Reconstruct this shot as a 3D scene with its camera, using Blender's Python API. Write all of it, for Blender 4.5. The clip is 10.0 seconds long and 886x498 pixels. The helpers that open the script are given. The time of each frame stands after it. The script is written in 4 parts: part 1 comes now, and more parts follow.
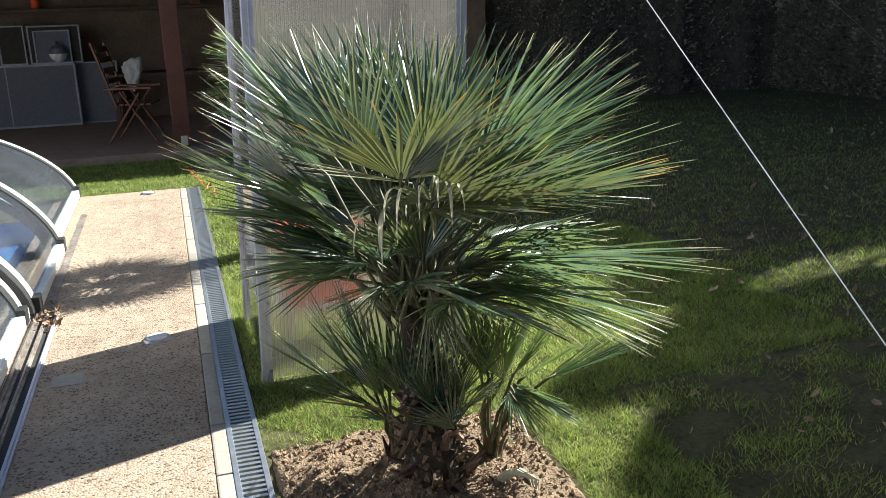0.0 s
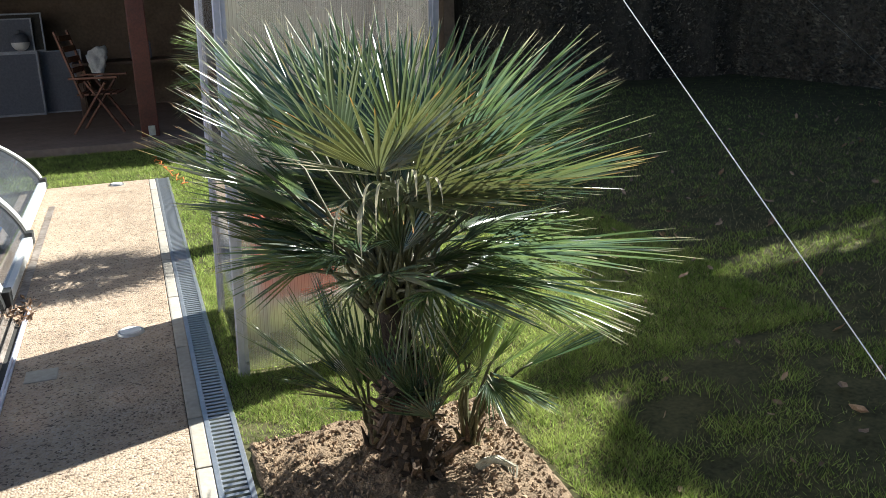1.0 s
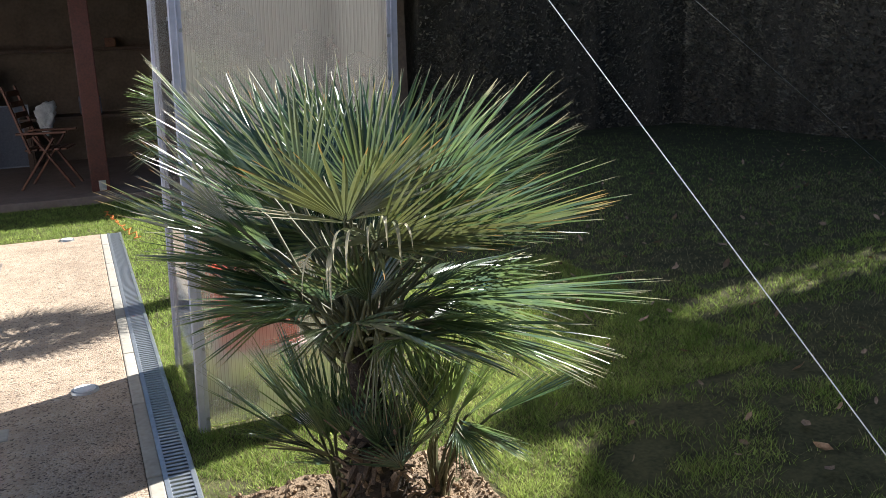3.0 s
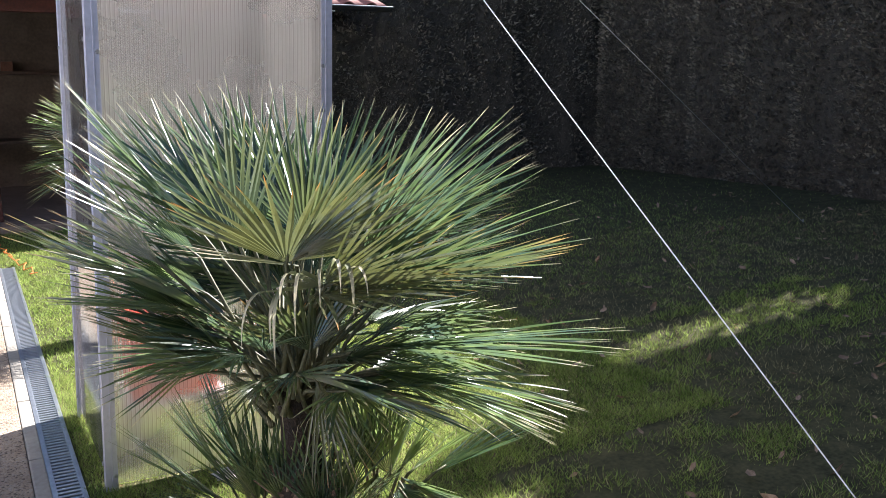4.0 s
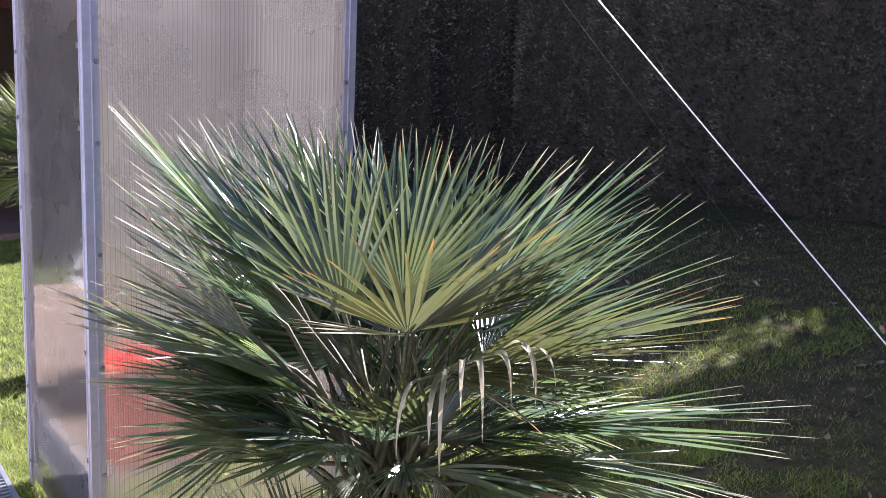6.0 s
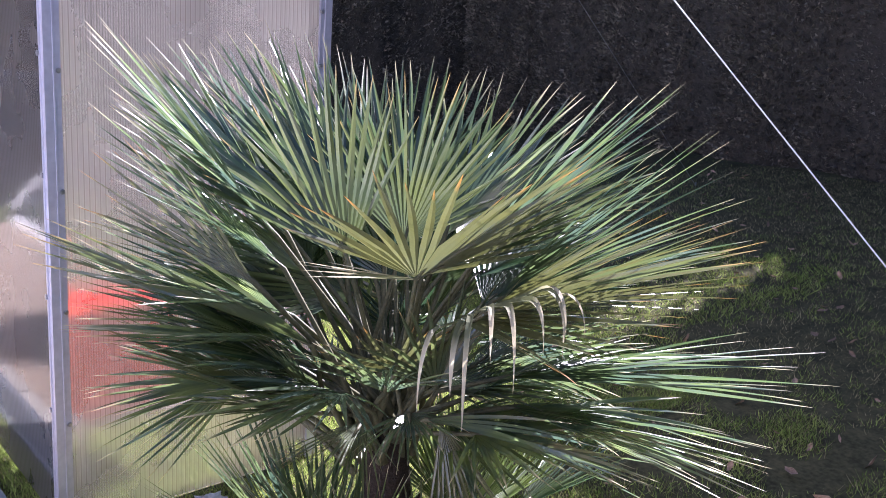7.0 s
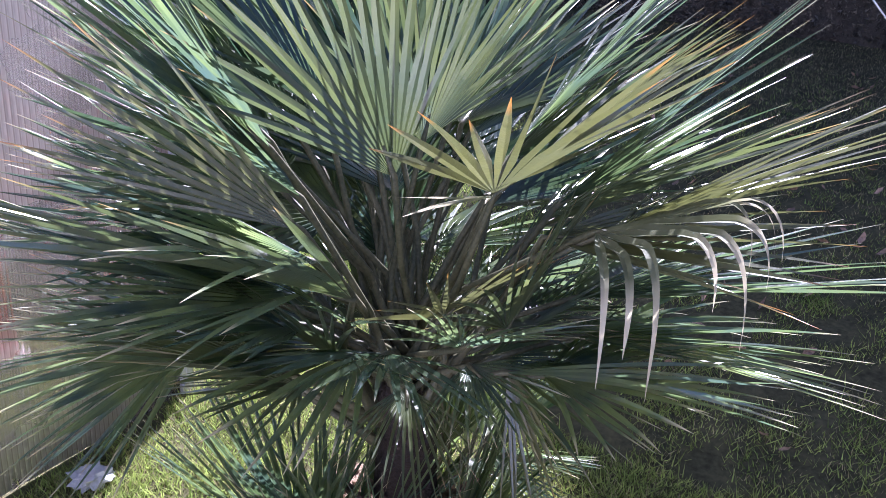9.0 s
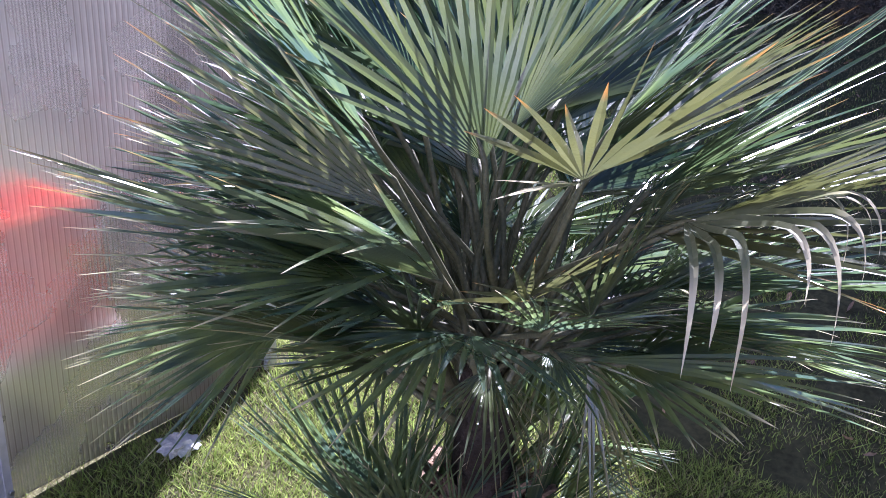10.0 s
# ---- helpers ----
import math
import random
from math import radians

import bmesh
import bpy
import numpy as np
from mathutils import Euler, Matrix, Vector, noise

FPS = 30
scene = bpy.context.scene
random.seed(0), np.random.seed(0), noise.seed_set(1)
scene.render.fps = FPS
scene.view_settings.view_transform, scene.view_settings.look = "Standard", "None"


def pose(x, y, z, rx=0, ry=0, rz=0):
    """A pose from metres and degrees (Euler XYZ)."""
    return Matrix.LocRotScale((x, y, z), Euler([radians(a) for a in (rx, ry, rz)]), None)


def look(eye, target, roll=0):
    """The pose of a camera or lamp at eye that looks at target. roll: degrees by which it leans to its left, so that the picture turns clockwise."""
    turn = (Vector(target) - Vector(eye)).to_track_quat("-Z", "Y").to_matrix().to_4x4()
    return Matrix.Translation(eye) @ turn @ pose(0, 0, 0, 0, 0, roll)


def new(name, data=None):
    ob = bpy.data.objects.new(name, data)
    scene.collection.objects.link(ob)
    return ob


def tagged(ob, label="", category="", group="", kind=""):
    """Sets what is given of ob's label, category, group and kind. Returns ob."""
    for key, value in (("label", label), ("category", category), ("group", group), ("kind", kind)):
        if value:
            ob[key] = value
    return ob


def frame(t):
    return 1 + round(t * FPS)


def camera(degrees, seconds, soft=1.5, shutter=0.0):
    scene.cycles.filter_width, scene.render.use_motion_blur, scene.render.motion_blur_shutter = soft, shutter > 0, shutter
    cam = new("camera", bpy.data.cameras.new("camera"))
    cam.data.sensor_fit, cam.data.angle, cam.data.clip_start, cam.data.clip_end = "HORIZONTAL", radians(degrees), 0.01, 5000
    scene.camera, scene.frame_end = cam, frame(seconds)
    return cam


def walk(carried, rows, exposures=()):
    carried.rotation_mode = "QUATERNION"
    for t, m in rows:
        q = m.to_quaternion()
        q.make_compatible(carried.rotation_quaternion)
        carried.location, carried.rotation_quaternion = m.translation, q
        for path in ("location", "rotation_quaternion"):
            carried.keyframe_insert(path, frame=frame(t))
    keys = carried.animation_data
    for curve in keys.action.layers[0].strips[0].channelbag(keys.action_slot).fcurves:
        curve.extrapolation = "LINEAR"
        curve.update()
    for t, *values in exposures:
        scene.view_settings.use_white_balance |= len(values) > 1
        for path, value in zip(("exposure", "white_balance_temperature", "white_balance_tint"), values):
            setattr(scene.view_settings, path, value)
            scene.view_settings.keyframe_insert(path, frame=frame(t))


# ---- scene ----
cam = camera(54.0, 10.0, soft=0.7)
PATH = [
    (0, (-0.319, 0.296, 1.597), (0.247, 2.139, 1.065), -1.9),
    (0.5, (-0.339, 0.295, 1.617), (0.271, 2.113, 1.046), -2.1),
    (1, (-0.346, 0.284, 1.621), (0.282, 2.097, 1.057), -2.0),
    (1.5, (-0.346, 0.277, 1.624), (0.293, 2.088, 1.067), -1.9),
    (2, (-0.349, 0.29, 1.625), (0.313, 2.1, 1.092), -1.5),
    (3.3, (-0.399, 0.315, 1.604), (0.358, 2.111, 1.156), -2.6),
    (3.5, (-0.407, 0.336, 1.603), (0.359, 2.118, 1.113), -2.4),
    (4, (-0.422, 0.526, 1.588), (0.525, 2.248, 1.213), -0.3),
    (4.5, (-0.435, 0.782, 1.616), (0.48, 2.527, 1.272), -2.2),
    (5, (-0.536, 0.982, 1.603), (0.45, 2.684, 1.238), -1.1),
    (5.2, (-0.608, 1.058, 1.613), (0.44, 2.727, 1.268), -0.4),
    (6.3, (-0.749, 1.224, 1.649), (0.471, 2.76, 1.256), 1.4),
    (6.5, (-0.76, 1.248, 1.645), (0.478, 2.76, 1.22), 1.8),
    (7, (-0.782, 1.377, 1.613), (0.499, 2.834, 1.127), 2.5),
    (7.5, (-0.702, 1.612, 1.604), (0.618, 3.014, 1.062), 1.4),
    (8, (-0.708, 1.833, 1.559), (0.733, 3.089, 0.972), 1.6),
    (8.5, (-0.764, 2.062, 1.598), (0.814, 3.082, 0.912), 2.0),
    (9, (-0.806, 2.148, 1.554), (0.803, 3.042, 0.769), 3.1),
    (9.5, (-0.838, 2.166, 1.502), (0.751, 3.073, 0.695), 3.9),
    (10, (-0.836, 2.15, 1.551), (0.672, 3.184, 0.739), 2.9),
]
walk(cam, [(t, look(eye, target, roll)) for t, eye, target, roll in PATH],
     exposures=[(0.0, 1.54, 6050, 3), (3.5, 1.52, 5950, 9), (4.0, 1.95, 5900, 13), (5.0, 1.86, 5850, 19), (6.5, 2.12, 5650, 30), (7.5, 2.22, 5480, 31), (8.5, 2.22, 5300, 34), (10.0, 2.11, 5180, 33)])

# ---- light: low sun behind and to the side, clear sky ----
SUN_AZ = (0.947, 0.322)
SUN_EL = radians(40)
world = bpy.data.worlds.new("sky")
scene.world = world
world.use_nodes = True
wn = world.node_tree
sky = wn.nodes.new("ShaderNodeTexSky")
sky.sky_type = "NISHITA"
sky.sun_disc = False
sky.sun_elevation = SUN_EL
sky.sun_rotation = math.atan2(SUN_AZ[0], SUN_AZ[1])
wn.nodes["Background"].inputs["Strength"].default_value = 0.0405
wn.links.new(sky.outputs["Color"], wn.nodes["Background"].inputs["Color"])
sun_data = bpy.data.lights.new("sun", "SUN")
sun_data.energy = 5.0
sun_data.angle = radians(0.5)
sun_data.color = (1.0, 0.94, 0.84)
sun = new("sun", sun_data)
sun.matrix_world = look((SUN_AZ[0] * 30, SUN_AZ[1] * 30, 30 * math.tan(SUN_EL)), (0, 0, 0))


# ---- materials ----
def mat(name, c1, c2, rough=0.6, scale=20.0, bump=0.2, metal=0.0, spec=0.5, fine=6.0, random=0.0, dist=0.01, island=0.0, glow=0.0):
    """Two-scale noise between two colours, with matching relief. random: brightness change from object to object."""
    m = bpy.data.materials.new(name)
    m.use_nodes = True
    nt = m.node_tree
    nd, ln = nt.nodes, nt.links.new
    b = nd["Principled BSDF"]
    tc = nd.new("ShaderNodeTexCoord")
    n1 = nd.new("ShaderNodeTexNoise")
    n1.inputs["Scale"].default_value = scale
    n1.inputs["Detail"].default_value = 6
    n2 = nd.new("ShaderNodeTexNoise")
    n2.inputs["Scale"].default_value = scale * fine
    n2.inputs["Detail"].default_value = 4
    ln(tc.outputs["Object"], n1.inputs["Vector"])
    ln(tc.outputs["Object"], n2.inputs["Vector"])
    add = nd.new("ShaderNodeMath")
    add.operation = "MULTIPLY_ADD"
    add.inputs[1].default_value = 0.5
    ln(n2.outputs["Fac"], add.inputs[0])
    half = nd.new("ShaderNodeMath")
    half.operation = "MULTIPLY"
    half.inputs[1].default_value = 0.5
    ln(n1.outputs["Fac"], half.inputs[0])
    ln(half.outputs[0], add.inputs[2])
    ramp = nd.new("ShaderNodeValToRGB")
    ramp.color_ramp.elements[0].position, ramp.color_ramp.elements[1].position = 0.35, 0.65
    ramp.color_ramp.elements[0].color = (*c1, 1)
    ramp.color_ramp.elements[1].color = (*c2, 1)
    ln(add.outputs[0], ramp.inputs["Fac"])
    col = ramp.outputs["Color"]
    if random:
        oi = nd.new("ShaderNodeObjectInfo")
        mr = nd.new("ShaderNodeMapRange")
        mr.inputs["To Min"].default_value, mr.inputs["To Max"].default_value = 1 - random, 1 + random
        ln(oi.outputs["Random"], mr.inputs["Value"])
        hs = nd.new("ShaderNodeHueSaturation")
        ln(col, hs.inputs["Color"])
        ln(mr.outputs[0], hs.inputs["Value"])
        col = hs.outputs["Color"]
    if island:
        ge = nd.new("ShaderNodeNewGeometry")
        mi = nd.new("ShaderNodeMapRange")
        mi.inputs["To Min"].default_value, mi.inputs["To Max"].default_value = 1 - island, 1 + island
        ln(ge.outputs["Random Per Island"], mi.inputs["Value"])
        hi_ = nd.new("ShaderNodeHueSaturation")
        ln(col, hi_.inputs["Color"])
        ln(mi.outputs[0], hi_.inputs["Value"])
        col = hi_.outputs["Color"]
    ln(col, b.inputs["Base Color"])
    b.inputs["Roughness"].default_value = rough
    b.inputs["Metallic"].default_value = metal
    b.inputs["Specular IOR Level"].default_value = spec
    if glow:
        tl = nd.new("ShaderNodeBsdfTranslucent")
        ln(col, tl.inputs["Color"])
        ms = nd.new("ShaderNodeMixShader")
        ms.inputs[0].default_value = glow
        ln(b.outputs[0], ms.inputs[1])
        ln(tl.outputs[0], ms.inputs[2])
        ln(ms.outputs[0], nd["Material Output"].inputs["Surface"])
    if bump:
        bp = nd.new("ShaderNodeBump")
        bp.inputs["Strength"].default_value = bump
        bp.inputs["Distance"].default_value = dist
        ln(add.outputs[0], bp.inputs["Height"])
        ln(bp.outputs["Normal"], b.inputs["Normal"])
    return m


def leaf_mat(name, deep, light, tip, tip_from=0.86, rough=0.36, glow=0.32, blue=(0.06, 0.12, 0.10)):
    """Palm blade: UV x runs from the hub to the tip, UV y is one number for each segment."""
    m = bpy.data.materials.new(name)
    m.use_nodes = True
    nt = m.node_tree
    nd, ln = nt.nodes, nt.links.new
    b = nd["Principled BSDF"]
    uv = nd.new("ShaderNodeUVMap")
    sep = nd.new("ShaderNodeSeparateXYZ")
    ln(uv.outputs["UV"], sep.inputs[0])
    tc = nd.new("ShaderNodeTexCoord")
    ns = nd.new("ShaderNodeTexNoise")
    ns.inputs["Scale"].default_value = 9
    ns.inputs["Detail"].default_value = 5
    ln(tc.outputs["Object"], ns.inputs["Vector"])
    mix1 = nd.new("ShaderNodeMix")
    mix1.data_type = "RGBA"
    mix1.inputs["A"].default_value = (*deep, 1)
    mix1.inputs["B"].default_value = (*light, 1)
    ln(sep.outputs["Y"], mix1.inputs["Factor"])
    mix2 = nd.new("ShaderNodeMix")
    mix2.data_type = "RGBA"
    mix2.inputs["B"].default_value = (*blue, 1)
    rr = nd.new("ShaderNodeMapRange")
    rr.inputs["From Min"].default_value, rr.inputs["From Max"].default_value = 0.42, 0.7
    ln(ns.outputs["Fac"], rr.inputs["Value"])
    ln(rr.outputs[0], mix2.inputs["Factor"])
    ln(mix1.outputs["Result"], mix2.inputs["A"])
    # dry tips start at a different place on each segment
    off = nd.new("ShaderNodeMath")
    off.operation = "MULTIPLY_ADD"
    off.inputs[1].default_value = 0.16
    ln(sep.outputs["Y"], off.inputs[0])
    ln(sep.outputs["X"], off.inputs[2])
    tr = nd.new("ShaderNodeMapRange")
    tr.inputs["From Min"].default_value, tr.inputs["From Max"].default_value = tip_from, tip_from + 0.16
    ln(off.outputs[0], tr.inputs["Value"])
    mix3 = nd.new("ShaderNodeMix")
    mix3.data_type = "RGBA"
    mix3.inputs["B"].default_value = (*tip, 1)
    ln(tr.outputs[0], mix3.inputs["Factor"])
    ln(mix2.outputs["Result"], mix3.inputs["A"])
    col = mix3.outputs["Result"]
    ln(col, b.inputs["Base Color"])
    b.inputs["Roughness"].default_value = rough
    b.inputs["Specular IOR Level"].default_value = 1.0
    b.inputs["Coat Weight"].default_value = 0.25
    b.inputs["Coat Roughness"].default_value = 0.2
    # fine lengthwise veins
    wv = nd.new("ShaderNodeTexNoise")
    wv.inputs["Scale"].default_value = 160
    ln(tc.outputs["Object"], wv.inputs["Vector"])
    bp = nd.new("ShaderNodeBump")
    bp.inputs["Strength"].default_value = 0.15
    bp.inputs["Distance"].default_value = 0.004
    ln(wv.outputs["Fac"], bp.inputs["Height"])
    ln(bp.outputs["Normal"], b.inputs["Normal"])
    tl = nd.new("ShaderNodeBsdfTranslucent")
    sat = nd.new("ShaderNodeHueSaturation")
    sat.inputs["Saturation"].default_value = 1.15
    sat.inputs["Value"].default_value = 2.5
    ln(col, sat.inputs["Color"])
    ln(sat.outputs["Color"], tl.inputs["Color"])
    ms = nd.new("ShaderNodeMixShader")
    ms.inputs[0].default_value = glow
    ln(b.outputs[0], ms.inputs[1])
    ln(tl.outputs[0], ms.inputs[2])
    ln(ms.outputs[0], nd["Material Output"].inputs["Surface"])
    return m


def pebble_mat():
    m = mat("washed_pebbles", (0.31, 0.245, 0.195), (0.47, 0.385, 0.315), 0.8, 1.5, 0.0)
    nd, ln = m.node_tree.nodes, m.node_tree.links.new
    b = nd["Principled BSDF"]
    base = b.inputs["Base Color"].links[0].from_socket
    tc = nd.new("ShaderNodeTexCoord")
    vo = nd.new("ShaderNodeTexVoronoi")
    vo.inputs["Scale"].default_value = 105
    ln(tc.outputs["Object"], vo.inputs["Vector"])
    rp = nd.new("ShaderNodeValToRGB")
    els = rp.color_ramp.elements
    els[0].position, els[0].color = 0.0, (0.22, 0.18, 0.15, 1)
    els[1].position, els[1].color = 1.0, (1.0, 1.0, 1.0, 1)
    e = els.new(0.22)
    e.color = (0.85, 0.78, 0.7, 1)
    e = els.new(0.6)
    e.color = (1.0, 0.92, 0.8, 1)
    sx = nd.new("ShaderNodeSeparateColor")
    ln(vo.outputs["Color"], sx.inputs[0])
    ln(sx.outputs[0], rp.inputs["Fac"])
    mx = nd.new("ShaderNodeMix")
    mx.data_type, mx.blend_type = "RGBA", "MULTIPLY"
    mx.inputs["Factor"].default_value = 1
    ln(base, mx.inputs["A"])
    ln(rp.outputs["Color"], mx.inputs["B"])
    ln(mx.outputs["Result"], b.inputs["Base Color"])
    bp = nd.new("ShaderNodeBump")
    bp.invert = True
    bp.inputs["Strength"].default_value = 0.7
    bp.inputs["Distance"].default_value = 0.006
    ln(vo.outputs["Distance"], bp.inputs["Height"])
    ln(bp.outputs["Normal"], b.inputs["Normal"])
    return m


def sheet_mat(name, tint, rough, fluted):
    """Clear or milky plastic sheet; fluted: upright ribs of a twin-wall sheet, a centimetre apart."""
    m = bpy.data.materials.new(name)
    m.use_nodes = True
    nd, ln = m.node_tree.nodes, m.node_tree.links.new
    b = nd["Principled BSDF"]
    b.inputs["Base Color"].default_value = (*tint, 1)
    b.inputs["Roughness"].default_value = rough
    b.inputs["IOR"].default_value = 1.15 if fluted else 1.1
    b.inputs["Transmission Weight"].default_value = 0.8 if fluted else 0.97
    if fluted:
        tc = nd.new("ShaderNodeTexCoord")
        sp = nd.new("ShaderNodeSeparateXYZ")
        ln(tc.outputs["Object"], sp.inputs[0])
        ad = nd.new("ShaderNodeMath")
        ln(sp.outputs["X"], ad.inputs[0])
        ln(sp.outputs["Y"], ad.inputs[1])
        ml = nd.new("ShaderNodeMath")
        ml.operation = "MULTIPLY"
        ml.inputs[1].default_value = 2 * math.pi / 0.016
        ln(ad.outputs[0], ml.inputs[0])
        sn = nd.new("ShaderNodeMath")
        sn.operation = "SINE"
        ln(ml.outputs[0], sn.inputs[0])
        ns = nd.new("ShaderNodeTexNoise")
        ns.inputs["Scale"].default_value = 3
        ns.inputs["Detail"].default_value = 6
        ln(tc.outputs["Object"], ns.inputs["Vector"])
        rp = nd.new("ShaderNodeMapRange")
        rp.inputs["From Min"].default_value, rp.inputs["From Max"].default_value = 0.4, 1.0
        ln(sn.outputs[0], rp.inputs["Value"])
        mx = nd.new("ShaderNodeMix")
        mx.data_type = "RGBA"
        mx.inputs["A"].default_value = (*tint, 1)
        mx.inputs["B"].default_value = (tint[0] * 0.34, tint[1] * 0.33, tint[2] * 0.30, 1)
        ln(rp.outputs[0], mx.inputs["Factor"])
        ln(mx.outputs["Result"], b.inputs["Base Color"])
        r2 = nd.new("ShaderNodeMapRange")
        r2.inputs["To Min"].default_value, r2.inputs["To Max"].default_value = rough - 0.1, rough + 0.15
        ln(ns.outputs["Fac"], r2.inputs["Value"])
        ln(r2.outputs[0], b.inputs["Roughness"])
        bp = nd.new("ShaderNodeBump")
        bp.inputs["Strength"].default_value = 0.25
        bp.inputs["Distance"].default_value = 0.002
        ln(sn.outputs[0], bp.inputs["Height"])
        ln(bp.outputs["Normal"], b.inputs["Normal"])
        tl = nd.new("ShaderNodeBsdfTranslucent")
        ln(mx.outputs["Result"], tl.inputs["Color"])
        ms = nd.new("ShaderNodeMixShader")
        ms.inputs[0].default_value = 0.14
        ln(b.outputs[0], ms.inputs[1])
        ln(tl.outputs[0], ms.inputs[2])
        tp = nd.new("ShaderNodeBsdfTransparent")
        ms2 = nd.new("ShaderNodeMixShader")
        r3 = nd.new("ShaderNodeMapRange")
        r3.inputs["From Min"].default_value, r3.inputs["From Max"].default_value = -0.2, 1.0
        r3.inputs["To Min"].default_value, r3.inputs["To Max"].default_value = 0.40, 0.22
        ln(sn.outputs[0], r3.inputs["Value"])
        ln(r3.outputs[0], ms2.inputs[0])
        ln(ms.outputs[0], ms2.inputs[1])
        ln(tp.outputs[0], ms2.inputs[2])
        fr = nd.new("ShaderNodeFresnel")
        fr.inputs["IOR"].default_value = 1.6
        gl = nd.new("ShaderNodeBsdfGlossy")
        gl.inputs["Roughness"].default_value = 0.07
        ms3 = nd.new("ShaderNodeMixShader")
        ln(fr.outputs[0], ms3.inputs[0])
        ln(ms2.outputs[0], ms3.inputs[1])
        ln(gl.outputs[0], ms3.inputs[2])
        ln(ms3.outputs[0], nd["Material Output"].inputs["Surface"])
    return m


def clear_mat():
    """Thin clear sheet: lets nearly all light straight through, with a weak gloss."""
    m = bpy.data.materials.new("clear_sheet")
    m.use_nodes = True
    nd, ln = m.node_tree.nodes, m.node_tree.links.new
    tp = nd.new("ShaderNodeBsdfTransparent")
    tp.inputs["Color"].default_value = (0.78, 0.82, 0.88, 1)
    gl = nd.new("ShaderNodeBsdfGlossy")
    gl.inputs["Roughness"].default_value = 0.042
    ms = nd.new("ShaderNodeMixShader")
    ms.inputs[0].default_value = 0.30
    ln(tp.outputs[0], ms.inputs[1])
    ln(gl.outputs[0], ms.inputs[2])
    # patchy blue-grey diffuse layer paints in the haze of reflected sky
    df = nd.new("ShaderNodeBsdfDiffuse")
    df.inputs["Color"].default_value = (0.55, 0.58, 0.66, 1)
    ns = nd.new("ShaderNodeTexNoise")
    ns.inputs["Scale"].default_value = 3.5
    ns.inputs["Detail"].default_value = 7
    haze = nd.new("ShaderNodeMapRange")
    haze.inputs["To Min"].default_value, haze.inputs["To Max"].default_value = 0.0, 0.075
    ln(ns.outputs["Fac"], haze.inputs["Value"])
    m2 = nd.new("ShaderNodeMixShader")
    ln(haze.outputs[0], m2.inputs[0])
    ln(ms.outputs[0], m2.inputs[1])
    ln(df.outputs[0], m2.inputs[2])
    ln(m2.outputs[0], nd["Material Output"].inputs["Surface"])
    return m


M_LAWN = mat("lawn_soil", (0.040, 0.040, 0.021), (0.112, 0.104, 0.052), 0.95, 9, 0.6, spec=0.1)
M_GRASS = mat("grass_blade", (0.15, 0.235, 0.045), (0.44, 0.51, 0.145), 0.6, 5, 0.0, fine=14, spec=0.15, island=0.6, glow=0.45)
M_GRASS_DRY = mat("dry_grass", (0.26, 0.23, 0.11), (0.50, 0.43, 0.24), 0.7, 3, 0.0, fine=20, spec=0.15, island=0.6, glow=0.4)
M_LITTER = mat("withered_leaf", (0.20, 0.12, 0.075), (0.42, 0.29, 0.20), 0.8, 30, 0.2, island=0.5)
M_DECK = pebble_mat()
M_KERB = mat("kerb_concrete", (0.30, 0.27, 0.23), (0.42, 0.38, 0.33), 0.8, 6, 0.3, random=0.08)
M_GALV = mat("galvanised_steel", (0.42, 0.45, 0.50), (0.60, 0.63, 0.68), 0.38, 30, 0.08, metal=0.85)
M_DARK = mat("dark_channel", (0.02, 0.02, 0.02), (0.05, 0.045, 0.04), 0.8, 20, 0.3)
M_ALU = mat("anodised_aluminium", (0.50, 0.50, 0.58), (0.62, 0.62, 0.71), 0.4, 8, 0.03, metal=0.35)
M_RAIL = mat("dull_weathered_rail", (0.13, 0.095, 0.075), (0.36, 0.32, 0.29), 0.55, 5, 0.3, metal=0.3)
M_SASH = mat("grey_sash_metal", (0.22, 0.235, 0.28), (0.34, 0.36, 0.42), 0.45, 8, 0.05, metal=0.3)
M_STEEL = mat("bolt_steel", (0.35, 0.36, 0.38), (0.5, 0.5, 0.52), 0.35, 60, 0.05, metal=0.9)
M_WHITE = mat("white_coated_aluminium", (0.70, 0.70, 0.70), (0.82, 0.81, 0.79), 0.4, 4, 0.03)
M_RUBBER = mat("black_rubber", (0.012, 0.012, 0.013), (0.03, 0.03, 0.03), 0.6, 30, 0.1)
M_CLEAR = clear_mat()
M_FLUTE = sheet_mat("twin_wall_sheet", (0.72, 0.695, 0.67), 0.25, True)
M_SOIL = mat("dug_soil", (0.145, 0.098, 0.062), (0.33, 0.232, 0.150), 0.95, 22, 1.0, dist=0.03)
M_CRUMB = mat("soil_crumb", (0.16, 0.108, 0.070), (0.34, 0.24, 0.155), 0.95, 12, 0.0, island=0.5)
M_CLOD = mat("soil_clod", (0.17, 0.115, 0.075), (0.33, 0.232, 0.152), 0.95, 3, 0.4, random=0.35)
M_STONE = mat("soil_stone", (0.20, 0.15, 0.10), (0.42, 0.34, 0.25), 0.9, 40, 0.3, random=0.3)
M_TRUNK = mat("palm_trunk", (0.016, 0.011, 0.008), (0.050, 0.034, 0.024), 0.9, 30, 0.8, dist=0.02)
M_STUB = mat("leaf_stub", (0.065, 0.045, 0.032), (0.24, 0.165, 0.115), 0.95, 30, 0.9, random=0.7)
M_PETIOLE = mat("palm_petiole", (0.055, 0.060, 0.028), (0.15, 0.14, 0.075), 0.55, 25, 0.3)
